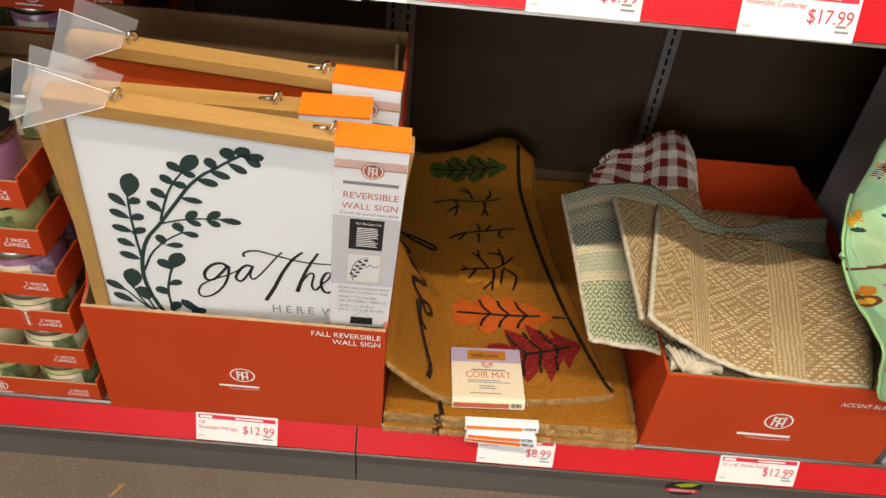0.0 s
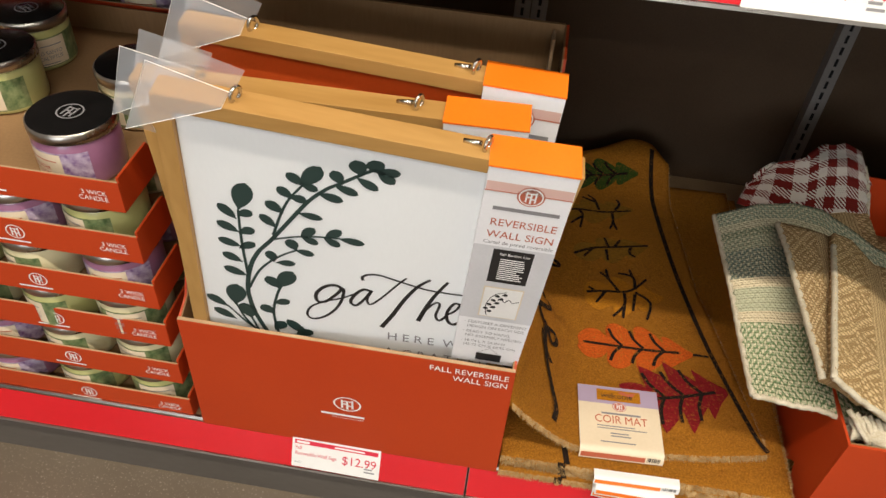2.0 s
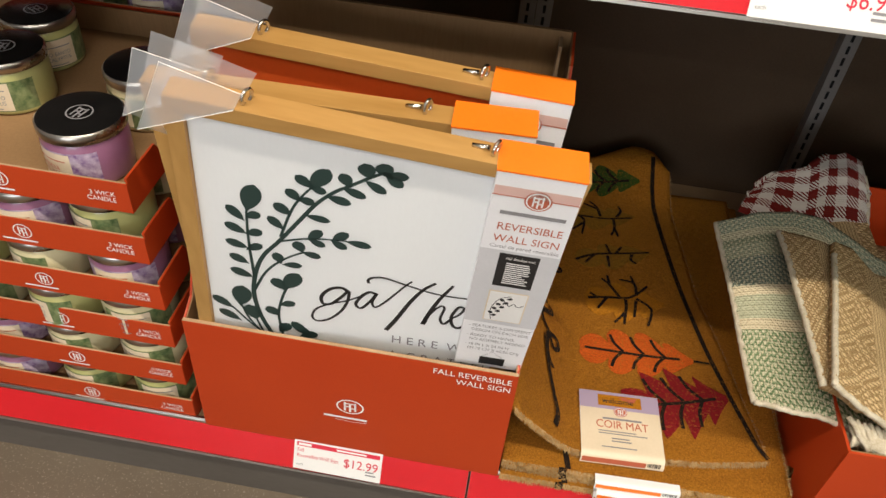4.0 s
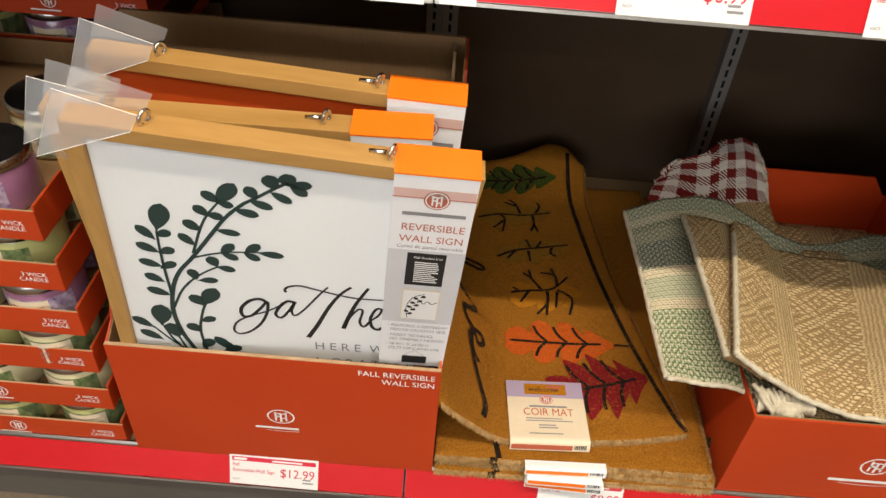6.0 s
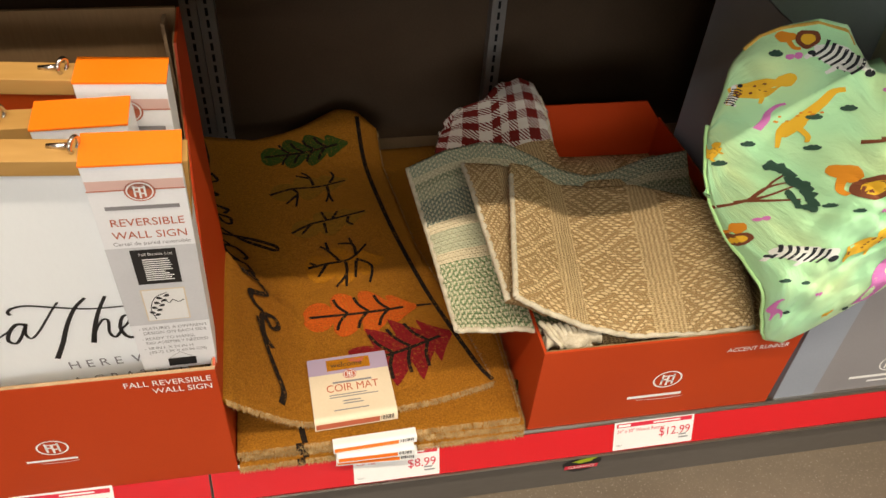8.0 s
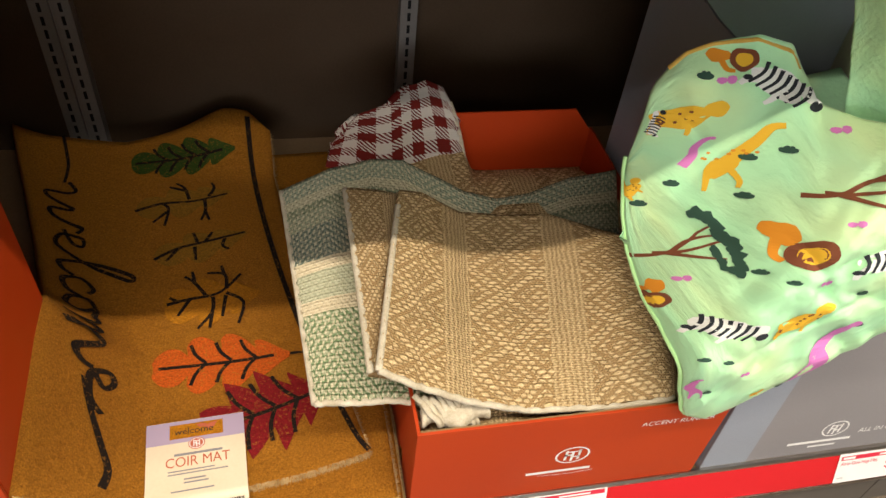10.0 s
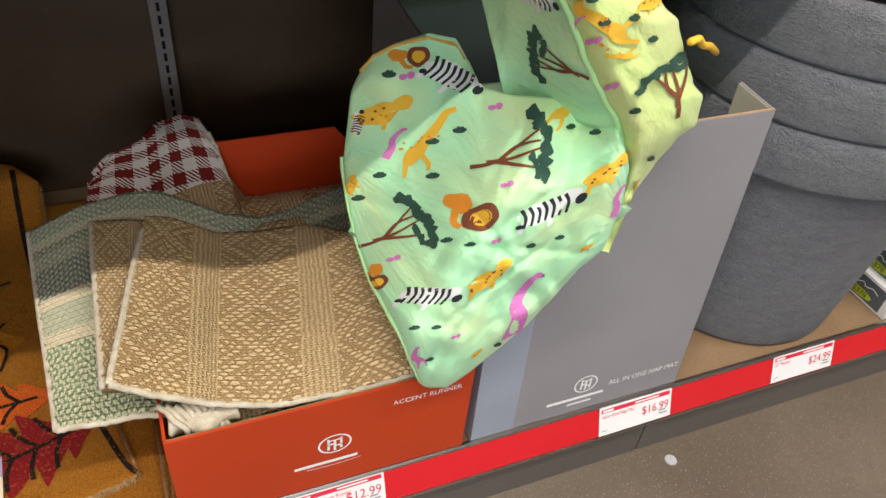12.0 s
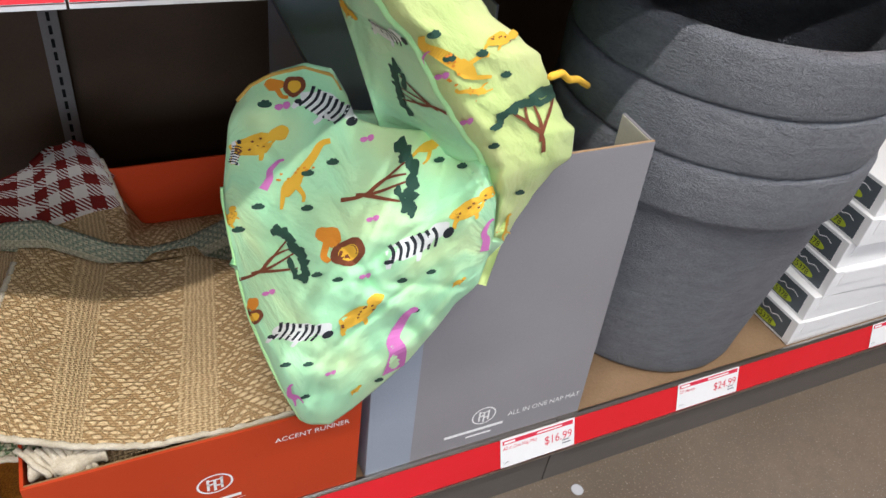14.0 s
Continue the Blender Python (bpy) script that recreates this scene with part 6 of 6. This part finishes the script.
patches = (
    (xz_drape, 0.869, 0.665, 0.058, -0.5, "orange"), (xz_drape, 0.826, 0.548, 0.058, -0.35, "stripe"), (xz_drape, 0.960, 0.650, 0.066, 0.25, "stripe"), (xz_drape, 0.897, 0.558, 0.054, 0.5, "yellow"),
    (xz_drape, 0.850, 0.834, 0.050, -0.6, "stripe"), (xz_drape, 0.786, 0.805, 0.046, 0.15, "yellow"), (xz_drape, 0.811, 0.860, 0.030, 0.2, "orange"), (xz_drape, 0.826, 0.764, 0.047, 0.36, "long"),
    (xz_drape, 0.970, 0.779, 0.040, -0.3, "long"), (xz_drape, 1.024, 0.690, 0.050, 0.5, "yellow"), (xz_drape, 0.795, 0.770, 0.027, 0.05, "pink"), (xz_drape, 1.047, 0.642, 0.035, 0.56, "pink"))
patches += (
    (xz_drape, 0.948, 0.490, 0.085, 0.44, "pink"), (xz_drape, 0.816, 0.440, 0.032, 0.85, "pink"), (xz_drape, 0.773, 0.595, 0.032, -1.2, "orange"), (xz_drape, 0.757, 0.727, 0.020, 1.2, "yellow"), (xz_drape, 0.764, 0.798, 0.020, 1.3, "stripe"),
    (xz_drape, 0.898, 0.421, 0.015, 0.6, "yellow"), (xz_drape, 1.023, 0.576, 0.015, 0.3, "yellow"),
    (xz_lobe, 0.975, 0.872, 0.050, 1.96, "long"), (xz_lobe, 1.000, 0.838, 0.022, 2.4, "long"), (xz_lobe, 0.942, 0.874, 0.016, 0.3, "pink"), (xz_lobe, 1.020, 0.889, 0.028, 0.0, "yellow"), (xz_lobe, 1.072, 0.650, 0.022, 0.9, "long"),
    (xz_inner, 0.035, 0.165, 0.036, -0.8, "yellow"), (xz_inner, 0.10, 0.150, 0.040, -0.15, "stripe"))
for i, (fn, x, z, s, t, k) in enumerate(patches):
    patch_print(fn, x, z, s, t, k, i + 2)
TUFTS = ((0.856, 0.774), (0.831, 0.765), (0.831, 0.723), (0.782, 0.734), (0.843, 0.631), (0.867, 0.618), (0.945, 0.598), (0.982, 0.602), (0.971, 0.759), (1.001, 0.747), (0.834, 0.491), (0.807, 0.499), (0.831, 0.433), (0.928, 0.429), (0.967, 0.543), (0.762, 0.71), (0.791, 0.844))
SPOTS = ((0.887, 0.795), (0.9, 0.695), (0.895, 0.616), (0.787, 0.618), (0.859, 0.465), (0.804, 0.84))
for fn, tufts, spots in ((xz_drape, TUFTS, SPOTS), (xz_lobe, ((0.948, 0.9), (0.967, 0.875), (1.001, 0.877), (1.035, 0.769), (1.08, 0.70), (1.032, 0.852)), ((0.995, 0.803), (0.96, 0.857)))):
    for x, z in tufts:
        bm = bmesh.new()
        for a in (0.5, 1.1, 1.7, 2.4):
            leaf(bm, x, z - 0.003, a, 0.0075, 0.0036)
        part("printed_tuft", laid(bm, raised(fn, 0.0003)), PRINT_LEAF, nap)
    for x, z in spots:
        bm = blob(bmesh.new(), x, z, 0.0042, 0.0032, 0, 0.2, 8)
        blob(bm, x + 0.007, z + 0.001, 0.0036, 0.004, 0, 0.2, 8)
        part("printed_spot", laid(bm, raised(fn, 0.0003)), PRINT_PINK, nap)


# ---- planters ----
PX, PY = 1.615, 0.223


def planter_mesh(z):
    rb, rt, h, rim = 0.206, 0.252, 0.484, 0.098
    prof = [(0.0, 0.0), (rb - 0.012, 0.0), (rb - 0.003, 0.004), (rb, 0.012)]
    prof += [(rb + (rt - rb) * i / 8, 0.012 + (h - rim - 0.012) * i / 8) for i in range(1, 9)]
    prof += [(rt + 0.006, h - rim + 0.004), (rt + 0.014, h - rim + 0.008), (rt + 0.016, h - rim + 0.014), (rt + 0.019, h - 0.012), (rt + 0.017, h - 0.004), (rt + 0.010, h), (rt - 0.012, h), (rt - 0.018, h - 0.006)]
    prof += [(rt - 0.02 + (rb - rt) * i / 6, h - 0.02 - (h - 0.06) * i / 6) for i in range(0, 7)] + [(0.0, 0.035)]
    k = 12
    made = []
    for piece in (prof[:k], prof[k - 1:]):
        bm = lathe(piece, (PX, PY, z), 96)
        for v in bm.verts:
            d = Vector((v.co.x - PX, v.co.y - PY, 0))
            if d.length > 0.05:
                v.co += d.normalized() * 0.0028 * noise.noise(Vector((v.co.x * 14, v.co.y * 14, v.co.z * 22 + z)))
        made.append(bm)
    return made


for i in range(3):
    pl = thing("planter", ("rough grey stone-look resin planter standing on the deck", "rough grey resin planter nested in the one below", "topmost rough grey resin planter of a nested stack")[i], "planter", (PX, PY, z0 + i * 0.094), "nested planters")
    wall, rim = planter_mesh(z0 + i * 0.094)
    part("pot_wall", wall, PLANTER, pl, "", True)
    part("thick_rim", rim, PLANTER, pl, "", True)


# ---- flat cartons beside the planters ----
def flat_carton(x, y, z, turn):
    m = pose(x, y, z, 0, 0, turn)
    c = thing("flat_carton", "white cardboard carton with a slate end label, stacked", "box", (x, y, z), "stack of white cartons")
    w, d, h = 0.33, 0.21, 0.062

    def mv(bm):
        bmesh.ops.transform(bm, matrix=m, verts=bm.verts)
        return bm
    part("carton_body", mv(boxed((0, 0, 0), (w, d, h), 0.002)), PAPER, c)
    part("lid_flap", mv(boxed((0.02, -0.0016, h * 0.45), (w - 0.005, -0.0002, h - 0.002))), PAPER, c)
    fn = plane_map((-0.0008, d - 0.008, 0.006), (0, -1, 0), (0, 0, 1))
    part("end_label", mv(laid(rect(bmesh.new(), 0, 0, d - 0.024, h - 0.012), fn)), SLATE, c, "slate-grey end label")
    fn = plane_map((-0.0013, d - 0.008, 0.006), (0, -1, 0), (0, 0, 1))
    part("label_pill", mv(laid(blob(bmesh.new(), 0.128, 0.012, 0.034, 0.0095, 0, 0, 20), fn)), LIME, c, "lime-green number pill")
    bm = stroke(bmesh.new(), [(0.07, 0.036), (0.085, 0.040), (0.10, 0.032), (0.105, 0.044), (0.117, 0.030), (0.13, 0.036), (0.14, 0.03), (0.155, 0.036), (0.17, 0.031)], 0.0022)
    part("label_flourish", mv(laid(bm, fn)), WHITE_INK, c)
    fn = plane_map((-0.0018, d - 0.008, 0.006), (0, -1, 0), (0, 0, 1))
    part("number_lettering", mv(laid(words(bmesh.new(), "25378", 0.128, 0.0065, 0.0175, "CENTER"), fn)), BLACK_INK, c)


for i, (dx, dy, t) in enumerate(((0, 0, 0), (0.012, 0.004, -1.5), (0.03, 0.002, -3), (0.035, 0.012, -2), (0.04, 0.0, -4), (0.05, 0.006, -3))):
    flat_carton(1.845 + dx, 0.012 + dy, z0 + i * 0.0625, t)


# ---- candle trays ----
JAR_H, JAR_R = 0.0805, 0.0535


def candle(wax, label, group):
    c = thing("jar_candle", label, "candle", (0, 0, 0), group)
    jar = part("glass_jar", lathe([(0, 0), (JAR_R - 0.006, 0), (JAR_R - 0.001, 0.003), (JAR_R, 0.008), (JAR_R, JAR_H - 0.022), (JAR_R - 0.002, JAR_H - 0.018), (JAR_R - 0.003, JAR_H - 0.013), (0, JAR_H - 0.013)], (0, 0, 0), 40), WAX[wax], c, "", True)
    lid = part("lid", lathe([(JAR_R - 0.001, JAR_H - 0.0145), (JAR_R + 0.0012, JAR_H - 0.0140), (JAR_R + 0.0012, JAR_H - 0.002), (JAR_R - 0.001, JAR_H)], (0, 0, 0), 40), STEEL, c, "steel lid band", True)
    part("lid_top", lathe([(JAR_R - 0.001, JAR_H + 0.0001), (JAR_R - 0.006, JAR_H + 0.0012), (0, JAR_H + 0.0012)], (0, 0, 0), 40), LID_BLACK, lid, "glossy black lid top", True)
    bm = emblem(bmesh.new(), 0, 0, 0.017)
    part("lid_mark", laid(bm, plane_map((0, 0, JAR_H + 0.0016), (1, 0, 0), (0, 1, 0))), GREY_INK, lid)

    def wrap(r):
        return lambda u, v: Vector((r * math.sin(u), -r * math.cos(u), v))

    def cuts(u0, u1, v0, v1):
        return rect(bmesh.new(), u0, v0, u1, v1, 12)
    side = LAV_LABEL if wax == "purple" else GREEN_LABEL
    part("print_band", laid(cuts(-0.95, 0.95, 0.008, JAR_H - 0.026), wrap(JAR_R + 0.0004)), side, jar, "printed botanical band")
    lab = part("label", laid(cuts(-0.72, 0.32, 0.010, JAR_H - 0.028), wrap(JAR_R + 0.0009)), CREAM_CARD, jar, "pale paper label")
    bm = bmesh.new()
    name = {"purple": ("LAVENDER", "& FIG LEAF"), "green": ("PALO SANTO", "EUCALYPTUS"), "cream": ("CYPRESS", "MINT")}[wax]
    for i, s in enumerate(name):
        words(bm, s, -0.66, 0.028 - i * 0.0085, 0.0088)
    for v in bm.verts:
        v.co.x = -0.66 + (v.co.x + 0.66) / JAR_R * 0.84
    rect(bm, -0.6, 0.041, 0.2, 0.0425, 8)
    rect(bm, -0.5, 0.0125, 0.05, 0.0138, 6)
    part("label_lettering", laid(bm, wrap(JAR_R + 0.0013)), RUST_INK if wax == "purple" else GREY_INK, lab)
    return c


makers = {"purple": "three-wick candle in mauve glass with black lid", "green": "three-wick candle in sage-green glass with black lid", "cream": "three-wick candle in cream glass with black lid"}
proto = {k: candle(k, v + ", in a tray", "jar candles in the trays") for k, v in makers.items()}
used = set()


def put_candle(wax, x, y, z, turn):
    m = pose(x, y, z, 0, 0, turn)
    if wax not in used:
        used.add(wax)
        proto[wax].matrix_basis = m
    else:
        copy_thing(proto[wax], m)


def tray(x0, x1, y0, y1, z, lip=0.046, words_on=True):
    t = thing("candle_tray", "orange cardboard tray of jar candles, stacked on others", "tray", ((x0 + x1) / 2, (y0 + y1) / 2, z), "stack of candle trays")
    part("tray_floor", boxed((x0 + 0.0035, y0 + 0.0035, z), (x1 - 0.0035, y1 - 0.0035, z + 0.0025)), KRAFT, t, "kraft tray floor")
    front = part("front_lip", boxed((x0, y0, z), (x1, y0 + 0.003, z + lip), 0.0008), ORANGE, t)
    part("lip_lining", boxed((x0 + 0.004, y0 + 0.0032, z + 0.003), (x1 - 0.004, y0 + 0.0045, z + lip - 0.001)), KRAFT, front)
    part("lip_edge", boxed((x0 + 0.0012, y0 + 0.0006, z + lip + 0.0001), (x1 - 0.0012, y0 + 0.0026, z + lip + 0.0009)), EDGE, front, "raw card edge")
    for a, b in ((x1 - 0.003, x1), (x0, x0 + 0.003)):
        prof = [(y0 + 0.0032, z), (y0 + 0.0032, z + lip + 0.006), (y0 + 0.08, z + lip + 0.006), (y0 + 0.10, z + lip * 0.5), (y1, z + lip * 0.5), (y1, z)]
        part("side_wall", prism(prof, "x", a, b), ORANGE, t)
        part("side_lining", prism([(p + 0.001, q - 0.001) for p, q in prof], "x", (a - 0.0013) if a > x0 else b + 0.0002, (a - 0.0002) if a > x0 else b + 0.0013), KRAFT, t)
    part("back_lip", boxed((x0 + 0.0035, y1 - 0.003, z), (x1 - 0.0035, y1, z + lip), 0.0008), KRAFT, t)
    if words_on:
        fn = plane_map((0, y0 - 0.0005, z), (1, 0, 0), (0, 0, 1))
        bm = words(bmesh.new(), "3 WICK", x1 - 0.018, 0.0235, 0.0098, "RIGHT")
        words(bm, "CANDLE", x1 - 0.018, 0.0145, 0.0098, "RIGHT")
        part("product_lettering", laid(bm, fn), WHITE_INK, front)
        bm = emblem(bmesh.new(), x0 + 0.49, 0.025, 0.013, 0.9)
        bars(bm, x0 + 0.458, 0.0075, 0.066, 0.0026, 1, 0.01)
        part("maker_mark", laid(bm, fn), WHITE_INK, front, "white printed maker's mark")
    return t


PITCH = 0.0846
order = ("cream", "green", "purple", "green", "purple", "cream", "purple", "green", "cream")
FRONT_ROW = (("green", "green", "purple", "cream", "green"), ("cream", "cream", "purple", "green", "purple"), ("cream", "green", "cream", "purple", "green"), ("purple", "cream", "green", "purple", "cream"), ("green", "purple", "cream", "green", "purple"))
rnd = random.Random(11)
for k in range(6):
    tz = z0 + k * PITCH
    x1 = -0.452 + (0.004, 0.0, -0.004, -0.002, -0.008, -0.014)[k]
    tray(x1 - 0.66, x1, 0.003 + 0.002 * (k % 3), 0.44, tz)
    if k < 5:
        for row in range(2):
            for i in range(5):
                wx = FRONT_ROW[k][i] if row == 0 else order[(k * 4 + i * 2 + row) % 9]
                put_candle(wx, x1 - 0.066 - i * 0.118 + rnd.uniform(-0.006, 0.006), 0.062 + row * 0.12 + rnd.uniform(-0.004, 0.006), tz + 0.0028, rnd.uniform(-35, 25))
        for i in (0, 4):
            put_candle("green", x1 - 0.066 - i * 0.118, 0.37, tz + 0.0028, 0)
top_z = z0 + 5 * PITCH + 0.0028
for wx, x, y, t in (("purple", -0.557, 0.086, -12), ("green", -0.738, 0.213, 10), ("green", -0.757, 0.33, 60), ("cream", -0.537, 0.222, -20)):
    put_candle(wx, x, y, top_z, t)
for k in range(7):
    tz = z0 + k * PITCH
    tray(-1.12, -0.47, 0.452, 0.82, tz)
    if k in (0, 3):
        continue
    for i in range(5):
        put_candle(("green", "purple", "green", "purple", "cream")[i], -0.535 - i * 0.118, 0.515, tz + 0.0028, rnd.uniform(-30, 30))
for k in (0, 3):
    for i in range(5):
        put_candle("green", -0.535 - i * 0.118, 0.515, z0 + k * PITCH + 0.0028, 0)

# litter on the shop floor
chip = thing("plastic_disc", "small clear plastic disc lying on the concrete floor", "litter", (1.338, -0.055, 0.0))
part("disc", lathe([(0, 0.0005), (0.011, 0.0005), (0.012, 0.002), (0.010, 0.003), (0, 0.0034)], (1.338, -0.055, 0.0), 24), CLEAR_FILM, chip, "", True)
strip = thing("paper_scrap", "small torn strip of brown paper on the floor", "litter", (-0.42, -0.08, 0.0))
part("scrap", boxed((-0.003, -0.016, 0.0003), (0.003, 0.016, 0.0015), 0.0003, pose(-0.425, -0.075, 0, 0, 0, -30)), KRAFT, strip)
